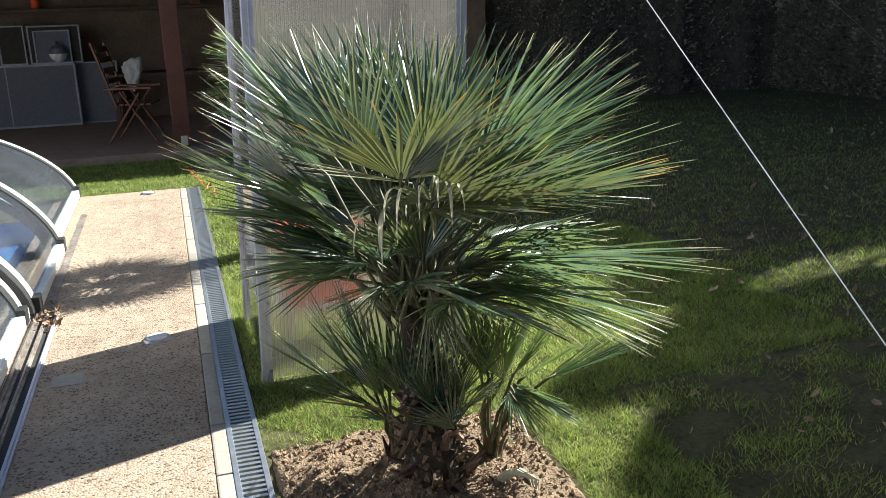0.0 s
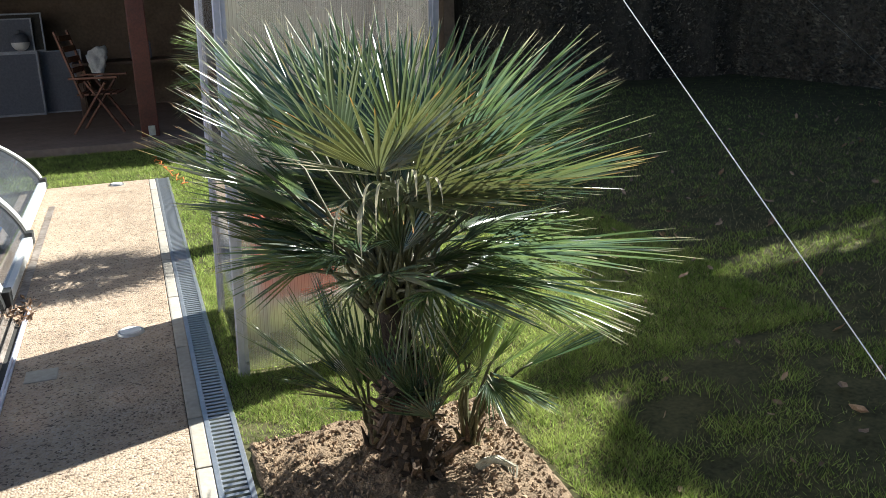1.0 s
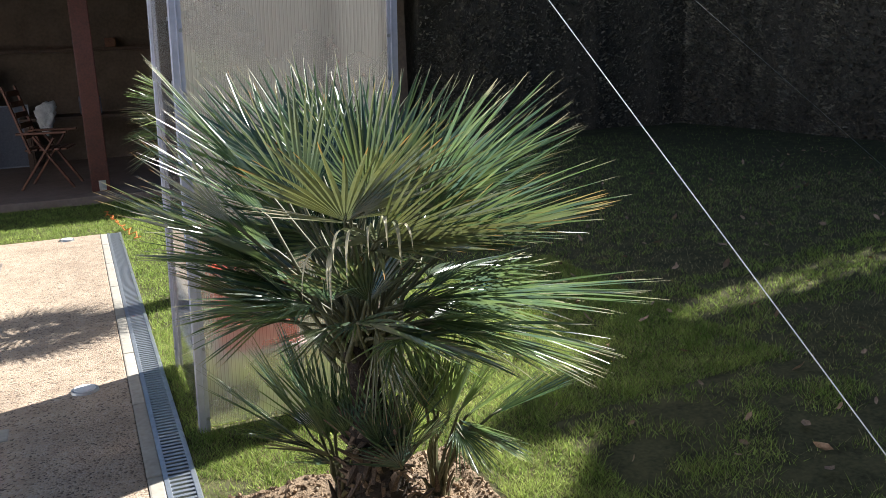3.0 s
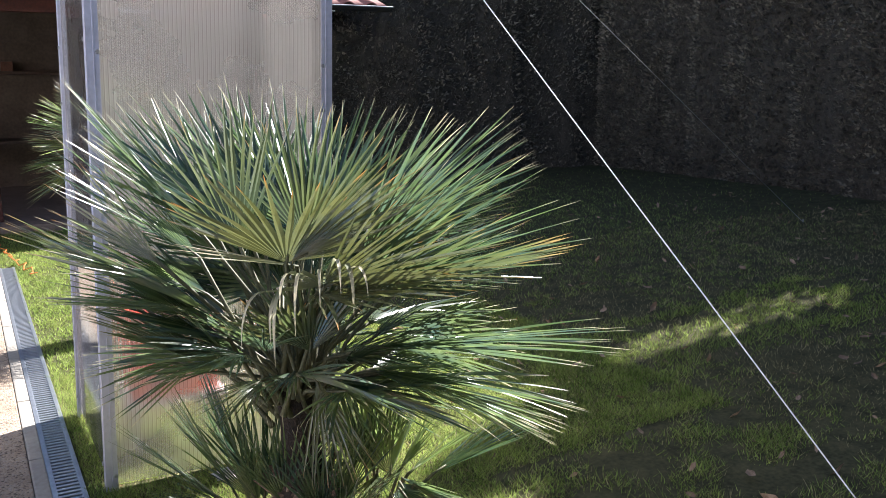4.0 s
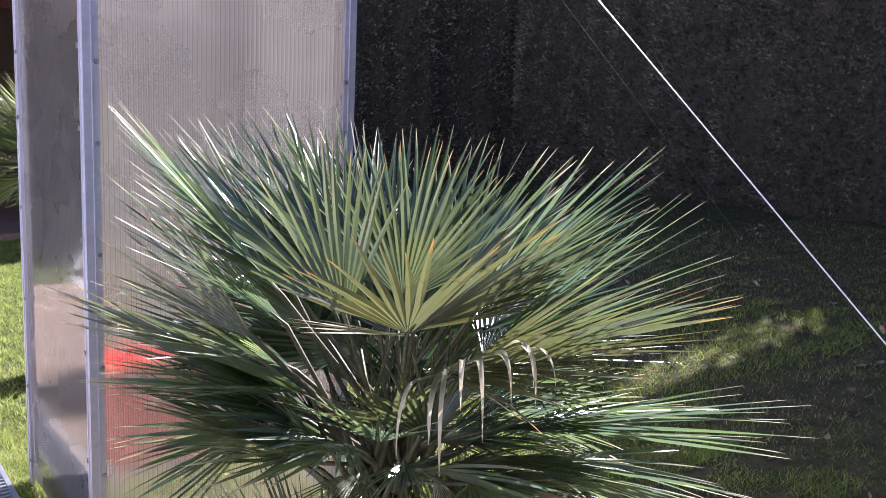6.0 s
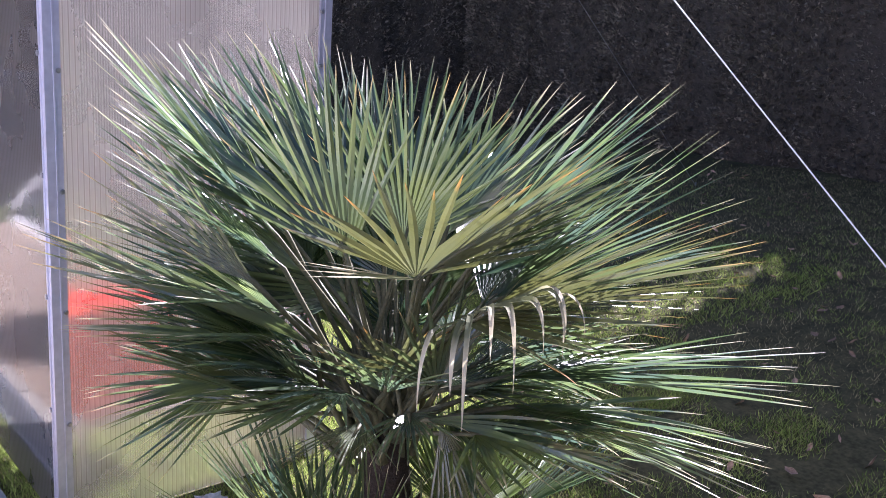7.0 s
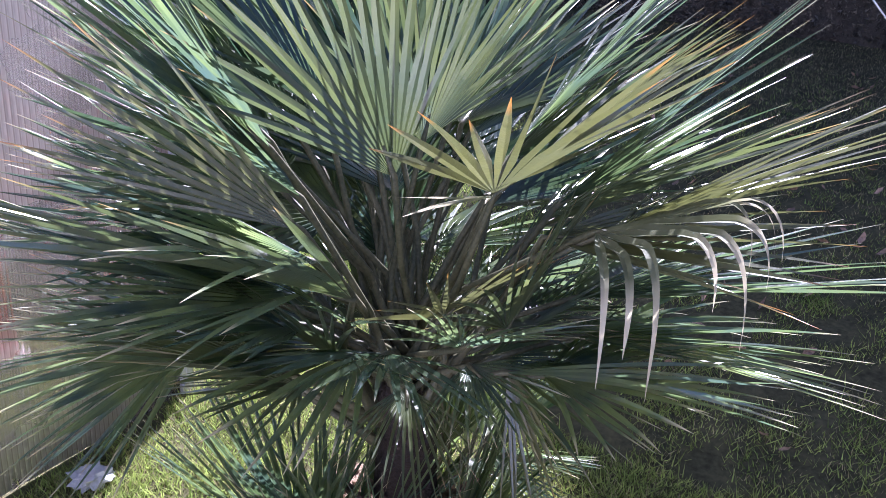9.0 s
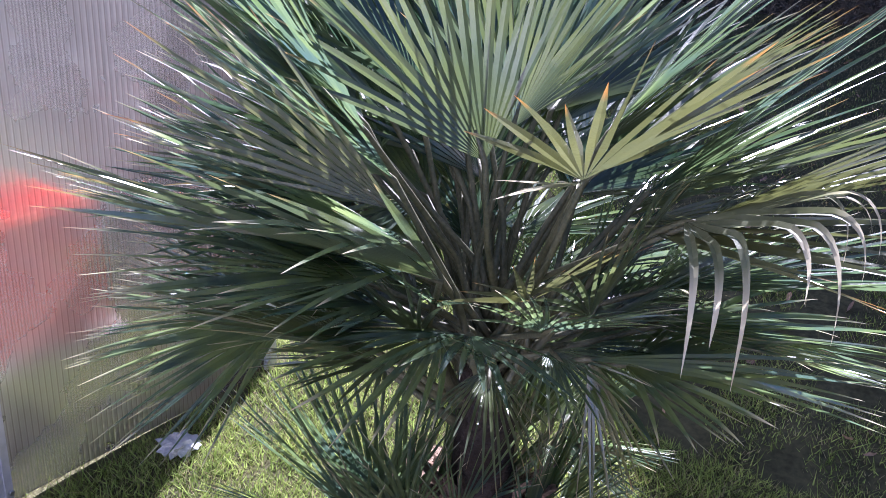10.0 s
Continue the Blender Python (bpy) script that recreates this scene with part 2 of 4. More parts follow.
M_LEAF = leaf_mat("palm_blade_green", (0.026, 0.048, 0.023), (0.140, 0.178, 0.078), (0.50, 0.45, 0.32), 0.95, 0.27, 0.36, (0.046, 0.072, 0.060))
M_LEAF_OLIVE = leaf_mat("palm_blade_olive", (0.054, 0.062, 0.022), (0.126, 0.130, 0.052), (0.46, 0.22, 0.08), 0.98, 0.34, 0.16, (0.095, 0.105, 0.055))
M_LEAF_MID = leaf_mat("palm_blade_dull_green", (0.038, 0.055, 0.022), (0.108, 0.126, 0.052), (0.44, 0.30, 0.14), 0.97, 0.28, 0.24, (0.056, 0.076, 0.044))
M_LEAF_BRIGHT = leaf_mat("palm_blade_bright", (0.075, 0.110, 0.034), (0.175, 0.215, 0.080), (0.30, 0.29, 0.16), 0.98, 0.36, 0.42, (0.120, 0.160, 0.08))
M_LEAF_DRY = leaf_mat("palm_blade_dry", (0.12, 0.13, 0.07), (0.23, 0.23, 0.14), (0.50, 0.45, 0.32), 0.62, 0.5, 0.2, (0.18, 0.19, 0.12))
M_LEAF_DRY.node_tree.nodes["Principled BSDF"].inputs["Specular IOR Level"].default_value = 0.2
M_LEAF_DRY.node_tree.nodes["Principled BSDF"].inputs["Coat Weight"].default_value = 0.0
M_STRAW = mat("bleached_straw", (0.42, 0.39, 0.29), (0.60, 0.56, 0.44), 0.8, 60, 0.3)
M_BOUND = mat("unseen_wall_dark", (0.13, 0.118, 0.112), (0.20, 0.18, 0.172), 0.95, 2, 0.3)
M_BOUND_PALE = mat("unseen_wall_pale", (0.46, 0.42, 0.41), (0.58, 0.54, 0.53), 0.9, 1.2, 0.2)
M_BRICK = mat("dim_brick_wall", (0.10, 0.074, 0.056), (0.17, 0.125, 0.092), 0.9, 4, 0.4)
M_REDWOOD = mat("red_stained_timber", (0.060, 0.017, 0.012), (0.125, 0.034, 0.023), 0.55, 5, 0.3, fine=9)
M_PAVE = mat("terracotta_slab", (0.20, 0.145, 0.115), (0.30, 0.22, 0.18), 0.7, 3, 0.2)
M_TILE = mat("red_roof_tile", (0.33, 0.13, 0.11), (0.48, 0.22, 0.19), 0.7, 9, 0.4, random=0.12)
M_HEDGE = mat("hedge_foliage", (0.060, 0.055, 0.045), (0.27, 0.24, 0.185), 0.6, 3, 0.0, fine=12, island=0.7)
M_HEDGE_IN = mat("hedge_core_brown", (0.040, 0.035, 0.028), (0.13, 0.115, 0.09), 0.95, 14, 1.0, dist=0.05)
M_RED = mat("red_plastic", (0.80, 0.095, 0.025), (0.90, 0.14, 0.045), 0.45, 5, 0.05)
M_WIRE = mat("steel_wire", (0.55, 0.55, 0.57), (0.75, 0.75, 0.77), 0.3, 200, 0.2, metal=0.6)
M_WATER = mat("pool_water", (0.03, 0.20, 0.50), (0.05, 0.28, 0.62), 0.05, 2, 0.05)
M_LINER = mat("blue_pool_liner", (0.04, 0.20, 0.45), (0.06, 0.27, 0.55), 0.4, 2, 0.05)
M_WOOD = mat("teak_wood", (0.11, 0.042, 0.024), (0.20, 0.082, 0.045), 0.55, 12, 0.2)
M_DARKWOOD = mat("dark_brown_wood", (0.05, 0.028, 0.018), (0.10, 0.055, 0.035), 0.6, 9, 0.2)
M_GREY = mat("grey_mesh", (0.085, 0.095, 0.13), (0.14, 0.155, 0.20), 0.7, 30, 0.1)
M_CLOTH = mat("pale_cloth", (0.45, 0.45, 0.46), (0.65, 0.65, 0.66), 0.9, 18, 0.5)
M_CORD = mat("orange_cord", (0.65, 0.16, 0.03), (0.8, 0.24, 0.05), 0.6, 40, 0.1)
M_PLASTIC = mat("white_plastic", (0.66, 0.67, 0.68), (0.78, 0.78, 0.79), 0.35, 10, 0.03)


# ---- builders ----
def link(name, bm, material, parent=None, label="", smooth=False):
    me = bpy.data.meshes.new(name)
    bm.to_mesh(me)
    bm.free()
    me.materials.append(material)
    if smooth:
        for p in me.polygons:
            p.use_smooth = True
    ob = new(name, me)
    ob.parent = parent
    if label:
        ob["label"] = label
    return ob


def part(name, bm, material, parent, label="", smooth=False):
    return link(name, bm, material, parent, label, smooth)


def shared(name, mesh, parent, m):
    ob = new(name, mesh)
    ob.parent = parent
    ob.matrix_basis = m
    return ob


def thing(name, label, category, at=(0, 0, 0), group="", kind=""):
    ob = new(name)
    ob.empty_display_size = 0.1
    ob.location = at
    return tagged(ob, label, category, group, kind)


def add_box(bm, lo, hi, bevel=0.0):
    """An upright box from corner to corner, with its edges taken off."""
    c = [(a + b) / 2 for a, b in zip(lo, hi)]
    s = [abs(b - a) for a, b in zip(lo, hi)]
    got = bmesh.ops.create_cube(bm, size=1, matrix=Matrix.Translation(c) @ Matrix.Diagonal((*s, 1)))
    if bevel:
        edges = list({e for v in got["verts"] for e in v.link_edges})
        bmesh.ops.bevel(bm, geom=edges, offset=bevel, segments=2, affect="EDGES", profile=0.6)
    return bm


def box(lo, hi, bevel=0.0):
    return add_box(bmesh.new(), lo, hi, bevel)


def add_tube(bm, pts, radii, sides=8, caps=True):
    """A tube along points, a radius for each."""
    pts = [Vector(p) for p in pts]
    if not hasattr(radii, "__len__"):
        radii = [radii] * len(pts)
    rings = []
    side = None
    for i, p in enumerate(pts):
        d = (pts[min(i + 1, len(pts) - 1)] - pts[max(i - 1, 0)]).normalized()
        if side is None:
            side = d.orthogonal().normalized()
        side = (side - d * side.dot(d)).normalized()
        up = d.cross(side)
        rings.append([bm.verts.new(p + radii[i] * (math.cos(a) * side + math.sin(a) * up))
                      for a in (2 * math.pi * k / sides for k in range(sides))])
    for a, b in zip(rings, rings[1:]):
        for k in range(sides):
            bm.faces.new((a[k], a[(k + 1) % sides], b[(k + 1) % sides], b[k]))
    if caps:
        bm.faces.new(rings[0][::-1])
        bm.faces.new(rings[-1])
    return bm


def tube(pts, radii, sides=8):
    return add_tube(bmesh.new(), pts, radii, sides)


def beam(p, q, w, h, bevel=0.004):
    """A square bar from p to q, w wide and h thick."""
    p, q = Vector(p), Vector(q)
    bm = box((-w / 2, -h / 2, 0), (w / 2, h / 2, (q - p).length), bevel)
    bmesh.ops.transform(bm, matrix=Matrix.Translation(p) @ (q - p).to_track_quat("Z", "Y").to_matrix().to_4x4(), verts=bm.verts)
    return bm


def soft(x, y, s, k=0):
    return noise.noise(Vector((x * s, y * s, k)))


def raw_mesh(name, verts, faces, material):
    me = bpy.data.meshes.new(name)
    me.from_pydata(verts, [], faces)
    me.materials.append(material)
    return me


# ---- ground: one sheet, with the pool let into it; it rises gently past the palm ----
def ground_z(x, y):
    rise = 0.07 * min(max(x - 0.75, 0.0), 4.0)
    return rise - 0.012 + (0.012 * soft(x, y, 1.3) if x > -0.1 else 0.0)


def steps(*runs):
    out = []
    for a, b, n in runs:
        out += [a + (b - a) * i / n for i in range(n)]
    return out + [runs[-1][1]]


POOL = (-4.7, -1.42, -4.0, 8.15)
gx = steps((-160, -20, 5), (-20, -4.7, 4), (-4.7, -1.42, 3), (-1.42, -0.1, 6), (-0.1, 9.1, 92), (9.1, 30, 6), (30, 160, 5))
gy = steps((-160, -20, 5), (-20, -4, 4), (-4, 1.5, 6), (1.5, 8.15, 66), (8.15, 14, 24), (14, 30, 4), (30, 160, 5))
bm = bmesh.new()
grid = [[bm.verts.new((x, y, ground_z(x, y))) for y in gy] for x in gx]
for i in range(len(gx) - 1):
    for j in range(len(gy) - 1):
        if POOL[0] - 0.01 < gx[i] and gx[i + 1] < POOL[1] + 0.01 and POOL[2] - 0.01 < gy[j] and gy[j + 1] < POOL[3] + 0.01:
            continue
        bm.faces.new((grid[i][j], grid[i + 1][j], grid[i + 1][j + 1], grid[i][j + 1]))
bm.normal_update()
tagged(link("ground", bm, M_LAWN, smooth=True), "mown garden lawn with bare worn patches, thinned where it lies in shade", "lawn", kind="structure")

# pool basin and water
bm = bmesh.new()
x0, x1, y0, y1 = POOL
add_box(bm, (x0, y0, -1.5), (x1, y1, -1.45))
add_box(bm, (x0 - 0.1, y0, -1.5), (x0, y1, -0.02))
add_box(bm, (x1, y0, -1.5), (x1 + 0.1, y1, -0.02))
add_box(bm, (x0, y1, -1.5), (x1, y1 + 0.1, -0.02))
add_box(bm, (x0, y0 - 0.1, -1.5), (x1, y0, -0.02))
tagged(link("pool_basin", bm, M_LINER), "blue lined swimming pool basin sunk in the deck", "pool", kind="structure")
tagged(link("water", box((x0 + 0.002, y0 + 0.002, -0.24), (x1 - 0.002, y1 - 0.002, -0.20)), M_WATER), "still blue pool water", "water", kind="structure")

# washed-pebble deck beside the pool
DECK_END = 9.0
bm = box((-1.42, -4.0, -0.10), (-0.302, DECK_END, 0.0), 0.006)
tagged(link("pavement", bm, M_DECK), "cream washed-pebble pool deck partly in shade", "pavement", kind="structure")

# plain walls added unseen behind the camera and beyond the pool, cutting sky light
bm = box((-8.2, -6.2, -0.1), (10.2, -6.0, 5.2))
tagged(link("unseen_wall_south", bm, M_BOUND), "plain unseen wall behind the lawn, added to cut sky light", "wall", kind="structure")
# kept pale so that its reflection brightens the greenhouse side sheet
bm = box((-8.2, -6.0, -0.1), (-8.0, 15.4, 4.6))
tagged(link("unseen_wall_beyond_pool", bm, M_BOUND_PALE), "plain pale unseen wall beyond the pool, added for its reflection", "wall", kind="structure")

# ---- kerb and drain ----
kerb = thing("kerb", "pale concrete kerb stones laid along the deck", "kerb", (-0.27, 5, 0), kind="structure")
cuts = [2.0, 2.42, 3.229, 3.647, 4.457, 5.26, 6.06, 6.86, 7.66, 8.46, 8.98]
for a, b in zip(cuts, cuts[1:]):
    k = part("kerb_stone", box((-0.030, a + 0.004 - 5, -0.12), (0.030, b - 0.004 - 5, 0.004), 0.008), M_KERB, kerb)
    k.rotation_euler = (0, radians(random.uniform(-1, 1)), 0)

drain = thing("drain_channel", "galvanised slotted drain channel beside the deck", "drain", (-0.178, 5, 0), kind="structure")
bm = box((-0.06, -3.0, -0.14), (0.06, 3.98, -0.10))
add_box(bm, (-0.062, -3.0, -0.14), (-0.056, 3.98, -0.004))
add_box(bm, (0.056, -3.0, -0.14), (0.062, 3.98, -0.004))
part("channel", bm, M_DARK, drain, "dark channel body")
for x in (-0.052, 0.052):
    part("edge_rail", box((x - 0.010, -3.0, -0.006), (x + 0.010, 3.98, 0.006), 0.002), M_GALV, drain)
slat = None
for i in range(205):
    y = -2.98 + 0.034 * i
    m = Matrix.Translation((0, y, 0))
    if slat is None:
        slat = part("slat", box((-0.043, -0.0085, -0.008), (0.043, 0.0085, 0.003), 0.002), M_GALV, drain)
        slat.matrix_basis = m
    else:
        shared("slat", slat.data, drain, m)

# small round covers set into the deck
def cover(at, r):
    c = thing("deck_cover", "round steel inlet cover flush in the deck", "cover", at, "deck covers")
    bm = bmesh.new()
    bmesh.ops.create_cone(bm, segments=28, radius1=r, radius2=r * 0.94, depth=0.012, cap_ends=True, matrix=Matrix.Translation((0, 0, 0.006)))
    part("rim", bm, M_STEEL, c)
    bm = bmesh.new()
    bmesh.ops.create_cone(bm, segments=28, radius1=r * 0.78, radius2=r * 0.74, depth=0.008, cap_ends=True, matrix=Matrix.Translation((0, 0, 0.014)))
    part("lid", bm, M_PLASTIC, c, "pale lid")


cover((-0.506, 4.77, 0), 0.068)
cover((-0.59, 8.86, 0), 0.068)
lidbox = tagged(link("skimmer_lid", box((-0.97, 4.30, -0.01), (-0.83, 4.44, 0.004), 0.003), M_KERB), "square stone lid set flush in the deck", "lid")

# ---- telescopic pool enclosure on floor rails ----
track = thing("floor_track", "weathered running track of the pool cover on the deck", "track", (-1.10, 4.75, 0), kind="structure")
part("bed_plate", box((-0.075, -3.75, -0.004), (0.070, 0.70, 0.004), 0.001), M_DARK, track, "dirty dark bed plate")
part("far_groove", box((-0.026, 0.70, -0.004), (0.022, 3.4, 0.005), 0.001), M_RAIL, track, "brown dirt-filled groove")
for x, w_, m_ in ((-0.048, 0.020, M_RAIL), (0.002, 0.012, M_RAIL), (0.058, 0.013, M_ALU)):
    bm = box((x - w_, -3.75, 0.002), (x + w_, 0.70, 0.012), 0.002)
    add_box(bm, (x - 0.004, -3.75, 0.010), (x + 0.004, 0.70, 0.024), 0.001)
    part("floor_rail", bm, m_, track)

PCX = -3.2


def arc_points(a, h, n=48, full=math.pi):
    return [(PCX + a * math.cos(full * k / n), h * abs(math.sin(full * k / n)) ** 1.2) for k in range(n + 1)]


def sweep_arch(a, h, y, w, d, z0):
    """A flat arch profile, w along the pool and d thick."""
    bm = bmesh.new()
    rings = []
    for (x, z), (xi, zi) in zip(arc_points(a, h), arc_points(a - d, h - d)):
        rings.append([bm.verts.new(p) for p in ((x, y - w / 2, z + z0), (x, y + w / 2, z + z0), (xi, y + w / 2, zi + z0), (xi, y - w / 2, zi + z0))])
    for p, q in zip(rings, rings[1:]):
        for k in range(4):
            bm.faces.new((p[k], p[(k + 1) % 4], q[(k + 1) % 4], q[k]))
    bm.faces.new(rings[0][::-1])
    bm.faces.new(rings[-1])
    return bm


def arch_sheet(a, h, ya, yb, z0):
    bm = bmesh.new()
    for dz in (0.0, -0.006):
        pts = arc_points(a + dz, h + dz)
        rows = [[bm.verts.new((x, y, z + z0)) for y in (ya, yb)] for x, z in pts]
        for p, q in zip(rows, rows[1:]):
            bm.faces.new((p[0], p[1], q[1], q[0]) if dz == 0 else (p[0], q[0], q[1], p[1]))
    return bm


def enclosure(a, h, ya, yb):
    e = thing("pool_enclosure_section", "clear arched pool cover section with white ribs", "pool cover", (0, 0, 0), "pool cover sections")
    z0 = 0.035
    part("clear_sheet", arch_sheet(a - 0.012, h - 0.012, ya, yb, z0), M_CLEAR, e, smooth=True).visible_shadow = False
    for y in (ya, yb):
        part("rib", sweep_arch(a, h, y, 0.090, 0.035, z0), M_WHITE, e)
        part("seal", sweep_arch(a - 0.004, h - 0.004, y - 0.083, 0.075, 0.055, z0), M_RUBBER, e, "black rubber lip seal")
    for s in (1, -1):
        x = PCX + s * a
        part("base_profile", box((x - 0.045, ya - 0.03, 0.02), (x + 0.02, yb + 0.03, 0.085), 0.006), M_WHITE, e)
        for y in (ya + 0.02, yb - 0.05):
            part("end_block", box((x - 0.035, y - 0.075, 0.02), (x + 0.025, y + 0.03, 0.115), 0.008), M_RUBBER, e, "black plastic corner block")


enclosure(1.985, 0.82, 6.98, 9.0)
enclosure(2.05, 1.00, 5.45, 6.90)
enclosure(2.005, 0.98, 2.2, 5.30)

# ---- small greenhouse of fluted sheet on an aluminium frame ----
GH_W, GH_D, GH_H = 0.95, 0.95, 2.35
gh = thing("greenhouse", "small upright greenhouse of milky fluted sheet and aluminium", "greenhouse", (-0.044, 4, 0))
gh.rotation_euler = (0, radians(1.8), 0)  # it leans a little, as if pushed by the wind
pw = 0.042
for x, y in ((0, 0), (GH_W, 0), (0, GH_D), (GH_W, GH_D)):
    sx, sy = (1 if x == 0 else -1), (1 if y == 0 else -1)
    prof = [(-0.004, -0.004), (0.020, -0.004), (0.021, -0.007), (0.025, -0.007), (0.026, -0.004), (pw, -0.004), (pw, 0.008), (0.008, 0.008), (0.008, pw), (-0.004, pw),
            (-0.004, 0.026), (-0.007, 0.025), (-0.007, 0.021), (-0.004, 0.020)]
    bm = bmesh.new()
    lo = [bm.verts.new((x + sx * a, y + sy * b, -0.01)) for a, b in prof]
    hi = [bm.verts.new((x + sx * a, y + sy * b, GH_H)) for a, b in prof]
    for k in range(len(prof)):
        bm.faces.new((lo[k], lo[(k + 1) % len(prof)], hi[(k + 1) % len(prof)], hi[k]))
    bmesh.ops.recalc_face_normals(bm, faces=bm.faces)
    p = part("corner_post", bm, M_ALU, gh)
    for z in (0.055, 0.375, 0.74, 1.11, 1.507 if x else 1.46, 1.69 if x else 1.71, 2.1):
        for px, py, rot in ((x + sx * 0.036, y - sy * 0.006, (90, 0)), (x - sx * 0.006, y + sy * 0.036, (0, 90))):
            bm = bmesh.new()
            bmesh.ops.create_cone(bm, segments=10, radius1=0.009, radius2=0.006, depth=0.008, cap_ends=True,
                                  matrix=pose(px, py, z + (0.045 if rot[1] else 0), rot[0], rot[1], 0))
            part("bolt", bm, M_STEEL, p)
t = 0.006
part("front_sheet", box((0.012, 0.012, 0.015), (GH_W - 0.012, 0.012 + t, GH_H)), M_FLUTE, gh)
part("side_sheet", box((0.012, 0.02, 0.015), (0.012 + t, GH_D - 0.02, GH_H)), M_FLUTE, gh)
part("side_sheet", box((GH_W - 0.012 - t, 0.02, 0.015), (GH_W - 0.012, GH_D - 0.02, GH_H)), M_FLUTE, gh).visible_shadow = False
part("back_sheet", box((0.012, GH_D - 0.012 - t, 0.015), (GH_W - 0.012, GH_D - 0.012, GH_H)), M_FLUTE, gh).visible_shadow = False
part("roof_sheet", box((-0.02, -0.02, GH_H), (GH_W + 0.02, GH_D + 0.02, GH_H + 0.012)), M_FLUTE, gh).visible_shadow = False
for a, b in (((0.05, GH_D - 0.04, 1.93), (GH_W - 0.05, GH_D - 0.02, 1.945)),):
    part("cross_rail", box(a, b, 0.002), M_ALU, gh)

# red tub kept inside the greenhouse, on a pale plank
stand = thing("low_stand", "low stand with a pale plank inside the greenhouse", "stand", (0.31, 4.44, -0.01))
part("plank", box((-0.21, -0.18, 0.225), (0.21, 0.17, 0.25), 0.004), M_CLOTH, stand)
for x in (-0.18, 0.18):
    for y in (-0.13, 0.13):
        part("leg", box((x - 0.012, y - 0.012, 0), (x + 0.012, y + 0.012, 0.225), 0.002), M_ALU, stand)
crate = thing("red_crate", "red plastic crate standing behind the milky sheet", "crate", (0.31, 4.44, 0.24))
part("wall", box((-0.18, -0.15, 0.0), (0.18, -0.135, 0.38), 0.004), M_RED, crate)
part("wall", box((-0.18, 0.135, 0.0), (0.18, 0.15, 0.38), 0.004), M_RED, crate)
part("wall", box((-0.18, -0.134, 0.0), (-0.165, 0.134, 0.38), 0.004), M_RED, crate)
part("wall", box((0.165, -0.134, 0.0), (0.18, 0.134, 0.38), 0.004), M_RED, crate)
part("base", box((-0.164, -0.134, 0.0), (0.164, 0.134, 0.012)), M_RED, crate)
part("rim", box((-0.19, -0.165, 0.365), (0.19, -0.151, 0.40), 0.004), M_RED, crate)

# pale crumpled plastic in the grass before the greenhouse
bm = bmesh.new()
bmesh.ops.create_icosphere(bm, subdivisions=3, radius=0.05)
for v in bm.verts:
    v.co *= 1 + 0.7 * noise.noise(v.co * 62)
    v.co.z *= 0.45
ob = link("plastic_scrap", bm, M_CLOTH)
ob.location = (0.41, 3.87, 0.02)
tagged(ob, "crumpled pale plastic scrap lying in the grass", "scrap")


